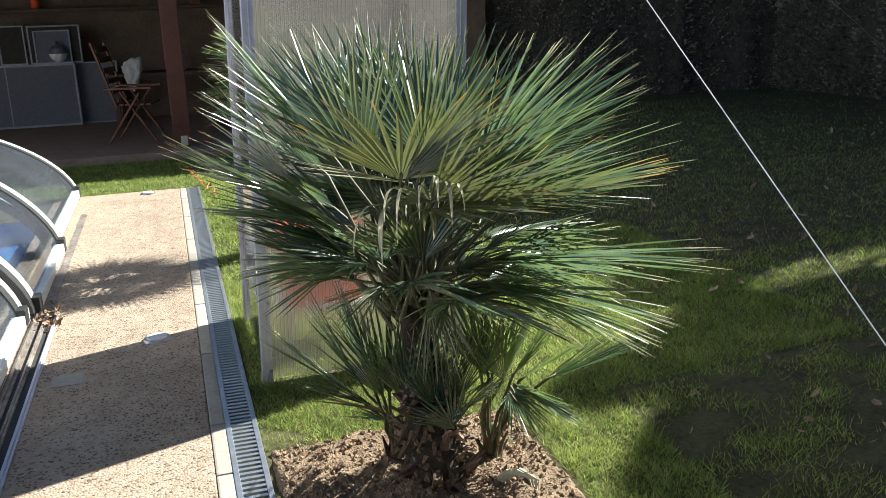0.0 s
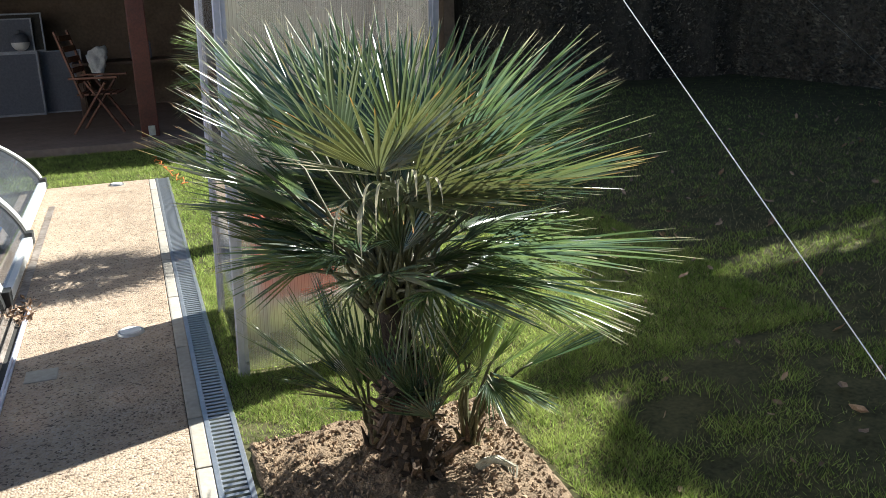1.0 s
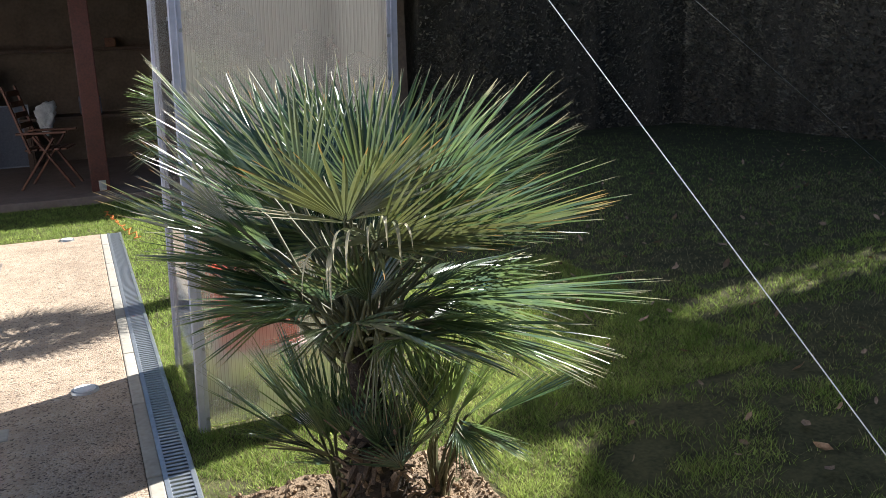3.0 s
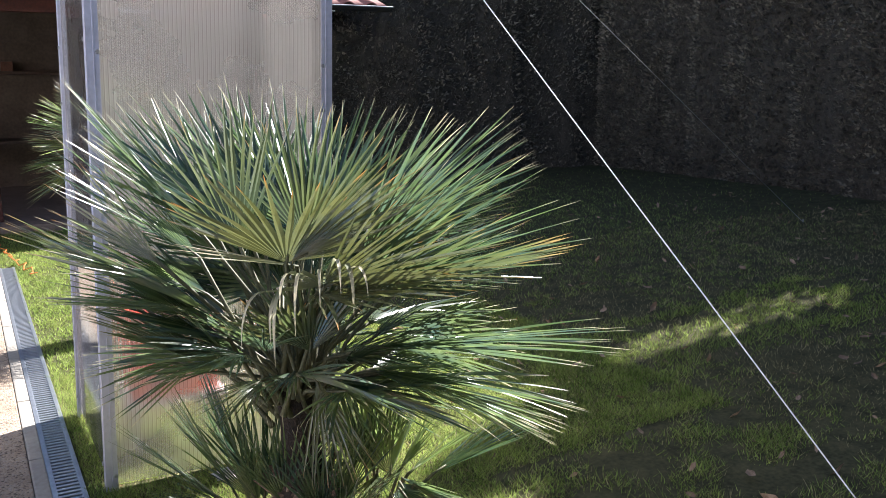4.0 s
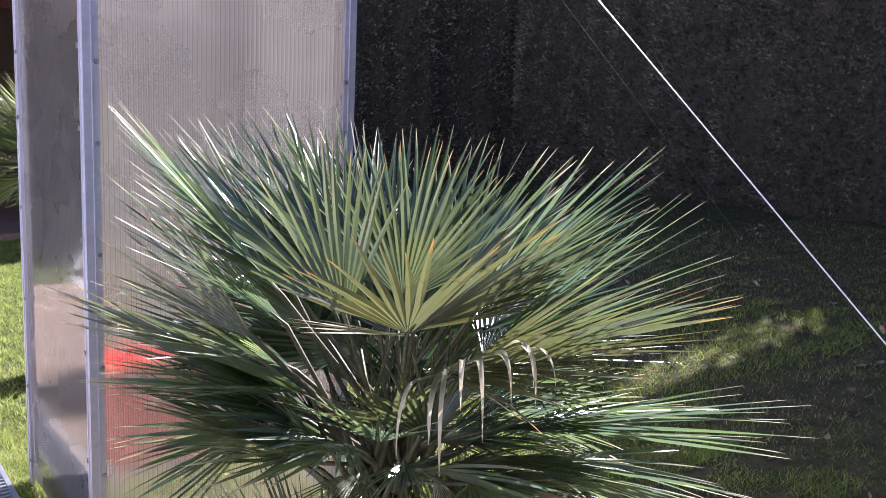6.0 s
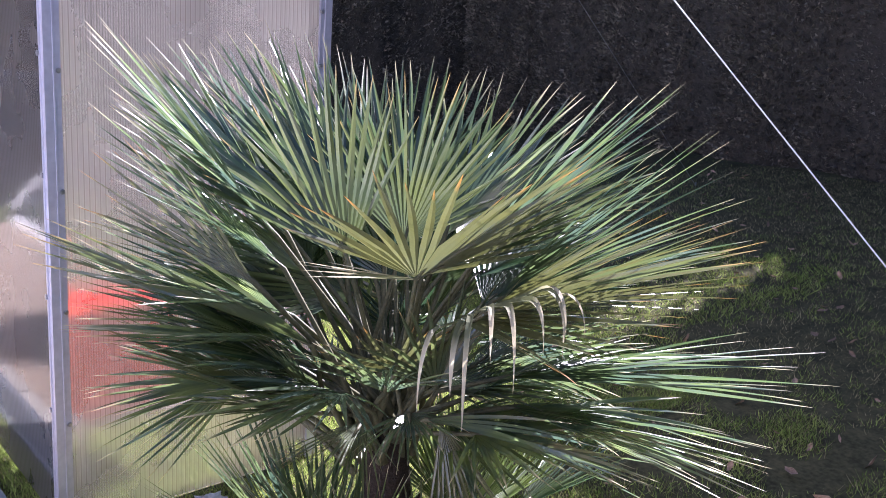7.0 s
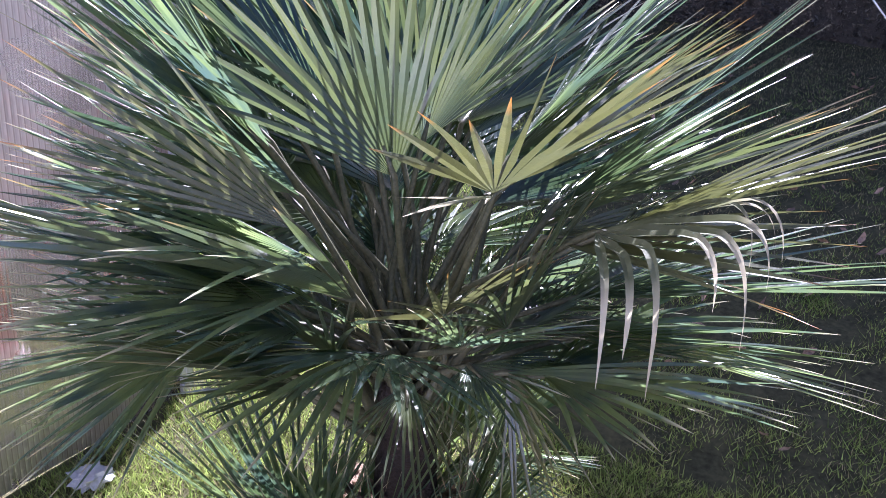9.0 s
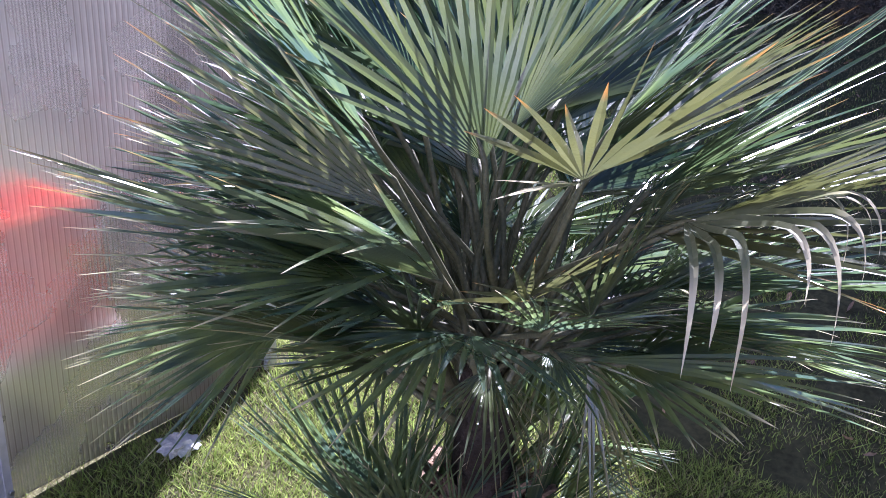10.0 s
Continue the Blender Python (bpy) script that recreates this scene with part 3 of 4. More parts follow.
# ---- palms ----
def frond_mesh(hub, tip, nrm, nseg, spread, droop, cup, rnd, fold=0.0, side=0.28, base=Vector()):
    """Fan blade: pleats joined into one sheet near the hub, free pointed segments further out. fold: how sharply the ends hang."""
    a = Vector(tip) - Vector(hub)
    ln_ = a.length * 1.07
    a.normalize()
    n = (nrm - a * nrm.dot(a)).normalized()
    b = n.cross(a)
    down = Vector((0, 0, -1))
    verts, faces, uvs = [], [], []
    half = radians(spread) / 2
    dth = 2 * half / nseg
    split = 0.30 if fold else rnd.uniform(0.27, 0.36)
    free = [split + (1 - split) * k / 15 for k in range(1, 16)] if fold else [split + (1 - split) * q for q in (0.14, 0.32, 0.52, 0.72, 0.88, 1.0)]
    ss = [0.02, split * 0.35, split * 0.7, split] + free
    shade = rnd.uniform(0.15, 0.85)
    wave, phase = rnd.uniform(0.05, 0.12), rnd.uniform(0, 6.3)

    def sheet(th, s):
        """A point of the joined sheet, and the way outwards there."""
        u = th / half
        L = ln_ * (1 - side * abs(u) ** 2.2)
        d = (a * math.cos(th) + b * math.sin(th) + n * (cup * (1 - math.cos(th)) + wave * math.sin(3 * th + phase))).normalized()
        return d * (L * s) + down * (droop * L * s ** 2.2), d, L

    for k in range(nseg):
        th = -half + (k + 0.5) * dth
        c0, d, L = sheet(th, split)
        lat0 = n.cross(d).normalized()
        L2 = L * (rnd.uniform(0.90, 1.05) if rnd.random() > 0.06 else rnd.uniform(0.55, 0.8))
        go = (d + lat0 * rnd.gauss(0, 0.32) * dth + n * rnd.gauss(0, 0.05)).normalized()
        roll = rnd.gauss(0, 0.42)
        dr = droop * rnd.uniform(0.6, 1.5)
        bend = rnd.uniform(-0.04, 0.04)
        tag = min(max(shade + rnd.gauss(0, 0.16), 0.0), 1.0)
        hang = fold * rnd.uniform(0.7, 1.4) if rnd.random() < (0.9 if fold else 0.0) else 0.0
        at = rnd.uniform(0.42, 0.66)
        w0 = split * L * dth * (0.85 if fold else 1.0)
        i0 = len(verts)
        kink = None
        for s in ss:
            if s <= split:
                w = s * L * dth * 1.005
                c, lat, pleat = sheet(th, s)[0], lat0, 0.40
            else:
                q = (s - split) / (1 - split)
                w = w0 * max((1 - q ** 1.9) * (1 + 0.25 * q), 0.02)
                c = c0 + go * (L2 * (s - split)) + down * (dr * L2 * (s ** 2.2 - split ** 2.2)) + lat0 * (bend * L2 * q * q)
                lat, pleat = Matrix.Rotation(roll * min(q * 2, 1), 3, go) @ lat0, 0.34 - 0.12 * q
            if hang and s > at:
                kink = kink or c.copy()
                q = min((s - at) / 0.38, 1.0)
                c = kink + d * (L * 0.19 * q * (2 - q)) + down * (hang * L * (s - at) * (0.35 + 0.65 * q))
            up = d.cross(lat)
            for e, h in ((-0.5, w * pleat * 0.5), (0, -w * pleat * 0.5), (0.5, w * pleat * 0.5)):
                verts.append(tuple(Vector(hub) - base + c + lat * (w * e) + up * h))
                uvs.append((s, tag))
        for r in range(len(ss) - 1):
            for c in (0, 1):
                j = i0 + 3 * r + c
                faces.append((j, j + 3, j + 4, j + 1))
    me = bpy.data.meshes.new("frond")
    me.from_pydata(verts, [], faces)
    uv = me.uv_layers.new(name="UVMap")
    loops = np.zeros(len(me.loops), dtype=np.int32)
    me.loops.foreach_get("vertex_index", loops)
    uv.data.foreach_set("uv", np.array(uvs, dtype=np.float32)[loops].ravel())
    return me


def add_frond(palm, base, root, hub, tip, rnd, material, nseg=34, spread=170, droop=0.10, cup=0.25, upper=None, fold=0.0, side=0.28):
    hub, tip, root = Vector(hub), Vector(tip), Vector(root)
    a = (tip - hub).normalized()
    out = Vector((hub.x - root.x, hub.y - root.y, 0))
    n = Vector((0, 0, 1)) - out.normalized() * 0.6 if out.length > 0.01 else Vector((0, 0, 1))
    n = Vector(upper) if upper else n
    me = frond_mesh(hub, tip, n, nseg, spread, droop, cup, rnd, fold, side, base)
    me.materials.append(material)
    ob = new("frond", me)
    ob.parent = palm
    mid = (root + hub) / 2 + Vector((rnd.uniform(-0.035, 0.035), rnd.uniform(-0.035, 0.035), 0.02)) - out * 0.1
    pts = [root.lerp(mid, f * 2) if f <= 0.5 else mid.lerp(hub, f * 2 - 1) for f in (0, 0.25, 0.5, 0.75, 1.0)]
    part("petiole", tube([p - base for p in pts] + [hub + a * 0.05 - base], [0.011, 0.007, 0.006, 0.0055, 0.0055, 0.0025], 6), M_PETIOLE, ob, smooth=True)
    return ob


def trunk(palm, base, top, r, rnd, stubs):
    n = 9
    pts = [base.lerp(top, k / n) - base for k in range(n + 1)]
    bm = tube(pts, [r * (1.2 - 0.68 * k / n) * rnd.uniform(0.93, 1.07) for k in range(n + 1)], 18)
    for v in bm.verts:
        v.co += Vector((soft(v.co.x, v.co.z, 30), soft(v.co.y, v.co.z, 30, 3), 0)) * 0.018
    part("trunk", bm, M_TRUNK, palm, "dark fibrous trunk", smooth=True)
    for k in range(stubs):
        f = 0.62 * ((k + 0.5) / stubs) ** 1.3
        ang = k * 2.39996
        rr = r * (1.18 - 0.62 * f)
        out = Vector((math.cos(ang), math.sin(ang), 0))
        p = base.lerp(top, f * 0.95) - base + out * rr * 0.8
        L = rnd.uniform(0.03, 0.10)
        q = p + out * L * rnd.uniform(0.35, 0.95) + Vector((rnd.uniform(-0.02, 0.02), rnd.uniform(-0.02, 0.02), L * rnd.choice((0.9, 0.6, -0.2, -0.7))))
        wide = Vector((-out.y, out.x, 0))
        bm = bmesh.new()
        w0, w1 = rnd.uniform(0.009, 0.022), rnd.uniform(0.002, 0.010)
        vs = [bm.verts.new(x) for x in (p - wide * w0 - out * 0.01, p + wide * w0 - out * 0.01, p + wide * w0 * 0.6 + out * 0.018, p - wide * w0 * 0.6 + out * 0.018,
                                        q - wide * w1, q + wide * w1, q + wide * w1 * 0.7 + out * 0.012, q - wide * w1 * 0.7 + out * 0.012)]
        for fc in ((0, 1, 2, 3), (4, 7, 6, 5), (0, 4, 5, 1), (1, 5, 6, 2), (2, 6, 7, 3), (3, 7, 4, 0)):
            bm.faces.new([vs[i] for i in fc])
        part("leaf_stub", bm, M_STUB, palm)


PB = Vector((0.43, 2.87, 0.0))
palm = thing("fan_palm", "large bushy fan palm with pointed green fronds in a dug bed", "palm", PB, "garden palms")
rnd = random.Random(11)
CROWN = Vector((0.36, 2.86, 0.72))
trunk(palm, PB, CROWN, 0.088, rnd, 280)

G, O, D, V = M_LEAF, M_LEAF_OLIVE, M_LEAF_DRY, M_LEAF_MID
# hub, middle tip, material, spread, segments, droop, upper side (None: up and inwards), hanging ends
FRONDS = [
    ((0.292, 2.676, 1.128), (0.270, 2.385, 1.405), O, 150, 23, 0.02, (0.14, 0.79, 0.61), 0),
    ((0.21, 2.80, 1.15), (0.12, 2.90, 1.51), V, 92, 17, 0.02, (0.50, 0.75, 0.40), 0),
    ((0.42, 2.88, 1.14), (0.50, 2.84, 1.50), V, 120, 24, 0.02, (0.35, 0.90, 0.25), 0),
    ((0.30, 3.05, 1.15), (0.26, 3.42, 1.56), G, 130, 26, 0.02, None, 0),
    ((0.47, 3.02, 1.13), (0.50, 3.34, 1.55), G, 120, 24, 0.02, None, 0),
    ((0.52, 3.00, 1.13), (0.70, 3.24, 1.51), G, 120, 26, 0.02, None, 0),
    ((0.58, 2.92, 1.13), (0.86, 3.05, 1.50), G, 120, 26, 0.02, None, 0),
    ((0.62, 2.90, 1.10), (1.12, 3.00, 1.42), G, 100, 24, 0.03, None, 0),
    ((0.55, 2.76, 1.13), (0.97, 2.60, 1.43), G, 110, 26, 0.03, (-0.10, 0.75, 0.65), 0),
    ((0.50, 2.66, 1.05), (1.01, 2.44, 1.26), G, 100, 24, 0.04, (-0.20, 0.70, 0.68), 0),
    ((0.335, 2.51, 1.095), (0.66, 2.19, 1.23), O, 105, 24, 0.04, None, 0),
    ((0.52, 2.62, 0.88), (1.08, 2.30, 0.89), G, 95, 26, 0.04, (-0.15, 0.40, 0.9), 0),
    ((0.50, 2.60, 0.82), (0.92, 2.26, 0.74), G, 105, 24, 0.08, None, 0),
    ((0.335, 2.53, 1.09), (0.16, 2.235, 1.205), D, 80, 9, 0.02, None, 0.78),
    ((0.36, 2.62, 1.05), (0.46, 2.20, 1.12), O, 90, 14, 0.04, None, 0),
    ((0.15, 2.98, 1.17), (-0.11, 3.22, 1.57), G, 85, 20, 0.02, None, 0),
    ((0.20, 3.02, 1.16), (0.05, 3.30, 1.54), G, 110, 22, 0.02, None, 0),
    ((0.12, 2.90, 1.12), (-0.19, 3.02, 1.43), G, 80, 20, 0.03, None, 0),
    ((-0.004, 2.80, 1.135), (-0.20, 3.03, 1.345), O, 46, 11, 0.02, (0.75, 0.55, 0.2), 0),
    ((0.13, 2.88, 1.02), (-0.22, 3.05, 1.24), G, 110, 24, 0.04, None, 0),
    ((0.130, 2.97, 0.93), (-0.19, 3.27, 1.11), G, 115, 26, 0.04, None, 0),
    ((0.173, 3.18, 0.768), (-0.16, 3.32, 0.78), G, 95, 20, 0.06, None, 0),
    ((0.275, 2.90, 0.80), (-0.12, 3.02, 0.93), G, 105, 24, 0.06, None, 0),
    ((0.31, 2.76, 0.89), (0.24, 2.62, 1.05), O, 165, 16, 0.02, (0.3, 0.75, 0.6), 0),
    ((0.30, 2.64, 0.83), (0.66, 2.34, 0.75), G, 120, 24, 0.10, None, 0),
    ((0.33, 2.70, 1.11), (0.00, 2.62, 1.22), D, 26, 6, 0.02, None, 0),
    ((0.60, 3.10, 0.94), (0.92, 3.36, 1.14), G, 130, 24, 0.06, None, 0),
    ((0.30, 3.14, 0.94), (0.14, 3.52, 1.16), G, 130, 24, 0.06, None, 0),
    ((0.66, 2.86, 0.96), (1.10, 2.80, 1.16), G, 120, 24, 0.06, None, 0),
    ((0.64, 2.80, 0.82), (1.04, 2.68, 0.80), G, 120, 24, 0.12, (-0.2, 0.6, 0.75), 0),
    ((0.36, 2.66, 0.80), (0.40, 2.58, 0.52), O, 50, 12, 0.0, (-0.3, -0.9, 0.1), 0),
    ((0.58, 3.04, 0.72), (0.86, 3.24, 0.58), G, 130, 22, 0.12, None, 0),
    ((0.20, 2.96, 0.86), (-0.13, 3.16, 1.00), G, 110, 26, 0.05, None, 0),
    ((0.34, 3.02, 1.17), (0.295, 3.332, 1.60), G, 60, 16, 0.02, None, 0),
    ((0.46, 3.10, 1.16), (0.49, 3.46, 1.58), G, 70, 18, 0.02, None, 0),
    ((0.56, 2.62, 0.80), (0.95, 2.40, 0.63), G, 110, 24, 0.08, None, 0),
    # next fans stand hidden behind the crown, added to shade its left side
    ((0.42, 3.10, 1.06), (0.55, 3.46, 1.27), G, 150, 26, 0.05, None, 0),
    ((0.32, 3.12, 1.04), (0.30, 3.50, 1.24), G, 150, 26, 0.05, None, 0),
    ((0.40, 3.04, 0.98), (0.22, 3.38, 1.14), G, 150, 26, 0.05, None, 0),
    ((0.52, 3.02, 1.02), (0.74, 3.30, 1.22), G, 150, 26, 0.05, None, 0),
    ((0.46, 2.96, 1.02), (0.60, 3.14, 1.30), G, 140, 26, 0.03, None, 0),
    ((0.26, 3.02, 1.06), (0.10, 3.30, 1.34), G, 120, 24, 0.03, None, 0),
    ((0.31, 2.68, 1.13), (0.60, 2.42, 1.33), O, 70, 15, 0.02, (0.10, 0.74, 0.66), 0),
    # three fans on the sun side, added to shade the crown further
    ((0.66, 3.04, 1.04), (1.04, 3.22, 1.28), G, 120, 24, 0.04, None, 0),
    ((0.58, 3.12, 1.00), (0.84, 3.46, 1.18), G, 130, 24, 0.05, None, 0),
    ((0.70, 2.94, 1.00), (1.14, 2.98, 1.18), G, 110, 24, 0.04, None, 0),
    # low fans that hang about the top of the trunk
    # these three are added out of sight to shade the soil
    ((0.66, 2.98, 0.84), (1.08, 3.10, 0.84), G, 130, 24, 0.10, None, 0),
    ((0.60, 3.08, 0.78), (0.92, 3.34, 0.74), G, 130, 24, 0.10, None, 0),
    ((0.68, 2.90, 0.76), (1.06, 2.92, 0.70), G, 120, 22, 0.10, None, 0),
    ((0.21, 3.24, 0.735), (-0.12, 3.40, 0.66), G, 85, 18, 0.06, None, 0),
]
# the crowded sides of the crown: each of these has a neighbour close by, a little turned
for i in (7, 8, 9, 16, 19, 20, 26, 27, 28, 32, 37, 39):
    hub, tip, m_, sp, ns_, dr, nrm_, fold = FRONDS[i]
    rn = random.Random(500 + i)
    FRONDS.append((tuple(h + rn.uniform(-0.06, 0.06) - (0.03 if k == 2 else 0) for k, h in enumerate(hub)),
                   tuple(h + rn.uniform(-0.09, 0.09) - (0.06 if k == 2 else 0) for k, h in enumerate(tip)), rn.choice((G, G, V)), sp, ns_, dr, nrm_, 0))
for i, (hub, tip, m_, sp, ns_, dr, nrm_, fold) in enumerate(FRONDS):
    rn = random.Random(100 + i)
    root = CROWN + (Vector(hub) - CROWN) * 0.12 + Vector((rn.uniform(-0.05, 0.05), rn.uniform(-0.05, 0.05), rn.uniform(-0.14, 0.0)))
    add_frond(palm, PB, root, hub, tip, rn, m_, ns_ if fold or ns_ < 10 else round(ns_ * 0.92), sp, dr, 0.25, nrm_, fold, 0.22)
# short inner leaves, some of them withered, crowd the heart of the crown
for k in range(24):
    az, el = k * 2.39996 + 0.4, radians(rnd.uniform(-5, 42))
    d = Vector((math.cos(az) * math.cos(el), math.sin(az) * math.cos(el), math.sin(el)))
    hub = CROWN + d * rnd.uniform(0.14, 0.26) + Vector((0, 0, 0.04))
    t_ = hub + (d + Vector((rnd.uniform(-0.6, 0.6), rnd.uniform(-0.6, 0.6), rnd.uniform(-0.5, 0.4)))).normalized() * rnd.uniform(0.20, 0.32)
    add_frond(palm, PB, CROWN + Vector((0, 0, -0.05)), hub, t_, rnd, (G, V, G)[k % 3], 18, rnd.uniform(80, 150), 0.1, 0.25, None, 0.0, 0.25)

# young offshoots at the foot of the big palm
def offshoot(base, fronds, label, stem_material, seed):
    base = Vector(base)
    p = thing("palm_offshoot", label, "palm", base, "palm offshoots")
    bm = tube([(0, 0, -0.02), (0, 0, 0.05), (0.005, 0, 0.11), (0.01, 0, 0.16)], [0.036, 0.034, 0.026, 0.012], 10)
    part("stem", bm, stem_material, p, smooth=True)
    rn = random.Random(seed)
    for k in range(9):
        az = k * 2.39996
        out = Vector((math.cos(az), math.sin(az), 0))
        bm = tube([out * 0.030 + Vector((0, 0, 0.01 + 0.008 * k)), out * 0.040 + Vector((0, 0, 0.05 + 0.008 * k)), out * rn.uniform(0.05, 0.075) + Vector((0, 0, 0.09 + 0.010 * k))],
                  [0.011, 0.008, 0.002], 6)
        part("leaf_base", bm, M_STUB if k % 2 else stem_material, p)
    for hub, tip, m_, sp in fronds:
        add_frond(p, base, base + Vector((rn.uniform(-0.02, 0.02), rn.uniform(-0.02, 0.02), 0.06)), hub, tip, rn, m_, 17, sp, 0.03, 0.22)


Y = M_LEAF_BRIGHT
offshoot((0.335, 3.08, 0.0), [
    ((0.24, 3.05, 0.30), (0.02, 3.08, 0.70), G, 75), ((0.26, 3.03, 0.31), (0.16, 3.05, 0.75), G, 80),
    ((0.30, 3.00, 0.32), (0.33, 2.98, 0.75), G, 80), ((0.22, 3.04, 0.28), (-0.10, 3.05, 0.62), G, 55),
    ((0.36, 2.96, 0.34), (0.47, 2.90, 0.70), G, 80), ((0.25, 3.02, 0.27), (-0.03, 2.98, 0.46), G, 60),
    ((0.29, 2.98, 0.23), (0.48, 2.90, 0.29), D, 80), ((0.28, 3.00, 0.25), (0.05, 2.95, 0.40), O, 80),
    ((0.33, 2.88, 0.34), (0.28, 2.78, 0.68), G, 70), ((0.352, 2.84, 0.40), (0.455, 2.73, 0.56), G, 110),
    ((0.38, 2.80, 0.36), (0.50, 2.68, 0.40), G, 110), ((0.30, 3.04, 0.20), (0.14, 3.02, 0.28), G, 90),
    ((0.34, 2.86, 0.34), (0.42, 2.66, 0.42), G, 110), ((0.27, 2.96, 0.33), (0.08, 2.88, 0.66), G, 60),
    ((0.40, 2.76, 0.34), (0.40, 2.70, 0.68), G, 80), ((0.46, 2.76, 0.36), (0.54, 2.68, 0.66), G, 80),
    ((0.44, 2.72, 0.30), (0.34, 2.60, 0.50), G, 100), ((0.48, 2.74, 0.34), (0.62, 2.64, 0.50), G, 100)],
    "dark green young offshoot at the palm's foot", M_TRUNK, 31)
offshoot((0.655, 2.96, 0.0), [
    ((0.675, 2.88, 0.36), (0.715, 2.88, 0.71), Y, 110), ((0.63, 2.90, 0.37), (0.575, 2.92, 0.71), Y, 90),
    ((0.71, 2.88, 0.37), (0.91, 2.88, 0.58), Y, 90), ((0.80, 2.82, 0.36), (1.13, 2.78, 0.53), G, 62),
    ((0.70, 2.84, 0.36), (0.89, 2.75, 0.22), G, 100), ((0.68, 2.82, 0.36), (0.73, 2.68, 0.22), G, 110),
    ((0.62, 2.86, 0.38), (0.50, 2.75, 0.32), G, 110), ((0.66, 2.94, 0.38), (0.65, 3.00, 0.74), Y, 90),
    ((0.60, 2.90, 0.40), (0.48, 2.88, 0.70), G, 90), ((0.72, 2.80, 0.35), (0.90, 2.68, 0.25), G, 110),
    ((0.73, 2.86, 0.36), (0.98, 2.84, 0.50), Y, 80), ((0.66, 2.78, 0.36), (0.68, 2.60, 0.30), G, 110)],
    "bright green young offshoot beside the trunk", M_PETIOLE, 37)
bm = bmesh.new()
for k in range(5):
    add_tube(bm, [(0.60 + 0.01 * k, 2.80 - 0.006 * k, 0.03), (0.64 + 0.012 * k, 2.77, 0.075), (0.70 + 0.01 * k, 2.76 - 0.01 * k, 0.05), (0.72, 2.74 - 0.014 * k, 0.012)], [0.004, 0.008, 0.006, 0.001], 5)
tagged(link("dead_frond", bm, M_STRAW), "curled pale dead frond lying on the soil", "dead leaf")

# second palm behind the greenhouse
PB2 = Vector((0.47, 6.35, -0.01))
palm2 = thing("fan_palm", "bushy green fan palm standing behind the greenhouse", "palm", PB2, "garden palms")
C2 = PB2 + Vector((0, 0, 1.15))
trunk(palm2, PB2, C2, 0.14, rnd, 30)
for k in range(54):
    az = k * 2.39996
    el = radians(80 - 100 * (k / 53) ** 0.9)
    d = Vector((math.cos(az) * math.cos(el), math.sin(az) * math.cos(el), math.sin(el)))
    hub = C2 + d * rnd.uniform(0.22, 0.30)
    el2 = el - 0.12
    d2 = Vector((math.cos(az) * math.cos(el2), math.sin(az) * math.cos(el2), math.sin(el2)))
    # bright blades mixed in for the light glowing through this crown
    add_frond(palm2, PB2, C2, hub, hub + d2 * rnd.uniform(0.31, 0.37), rnd, rnd.choice((M_LEAF_BRIGHT, O, V)), 30, 150, 0.08, 0.25)

# dug bed round the palm
bm = bmesh.new()
nx, ny = 60, 66
bx0, bx1, by0, by1 = -0.105, 0.885, 2.25, 3.36
vs = {}
for i in range(nx + 1):
    for j in range(ny + 1):
        x, y = bx0 + (bx1 - bx0) * i / nx, by0 + (by1 - by0) * j / ny
        edge = min(i, nx - i, j, ny - j)
        z = 0.012 + 0.03 * soft(x, y, 5) + 0.025 * soft(x, y, 17, 5) + 0.012 * soft(x, y, 42, 9)
        z += 0.05 * math.exp(-((x - 0.43) ** 2 + (y - 2.87) ** 2) / 0.05)
        z = z if edge > 1 else (-0.03 if edge == 0 else z * 0.5)
        vs[i, j] = bm.verts.new((x + 0.02 * soft(y, 0, 6, 2) * (edge < 3), y + 0.03 * soft(x, 0, 6, 4) * (edge < 3), z))
for i in range(nx):
    for j in range(ny):
        bm.faces.new((vs[i, j], vs[i + 1, j], vs[i + 1, j + 1], vs[i, j + 1]))
bed = tagged(link("soil_bed", bm, M_SOIL, smooth=True), "freshly dug brown soil bed with clods and stones", "soil", kind="structure")
bm = bmesh.new()
bmesh.ops.create_icosphere(bm, subdivisions=1, radius=0.5)
for v in bm.verts:
    v.co *= 1 + 0.35 * noise.noise(v.co * 3)
clod = bpy.data.meshes.new("clod")
bm.to_mesh(clod)
bm.free()
clod2 = clod.copy()
clod.materials.append(M_CLOD)
clod2.materials.append(M_STONE)
for k in range(400):
    x, y = rnd.uniform(bx0 + 0.03, bx1 - 0.03), rnd.uniform(2.45, by1 - 0.03)
    s = 0.006 + 0.022 * rnd.random() ** 4
    z = 0.012 + 0.03 * soft(x, y, 5) + 0.025 * soft(x, y, 17, 5) + 0.05 * math.exp(-((x - 0.43) ** 2 + (y - 2.87) ** 2) / 0.05)
    m = Matrix.LocRotScale((x, y, z + s * 0.2), Euler((rnd.random() * 6, rnd.random() * 6, rnd.random() * 6)), (s, s * rnd.uniform(0.7, 1.2), s * rnd.uniform(0.5, 0.8)))
    shared("stone" if k % 4 == 0 else "clod", clod2 if k % 4 == 0 else clod, bed, m)

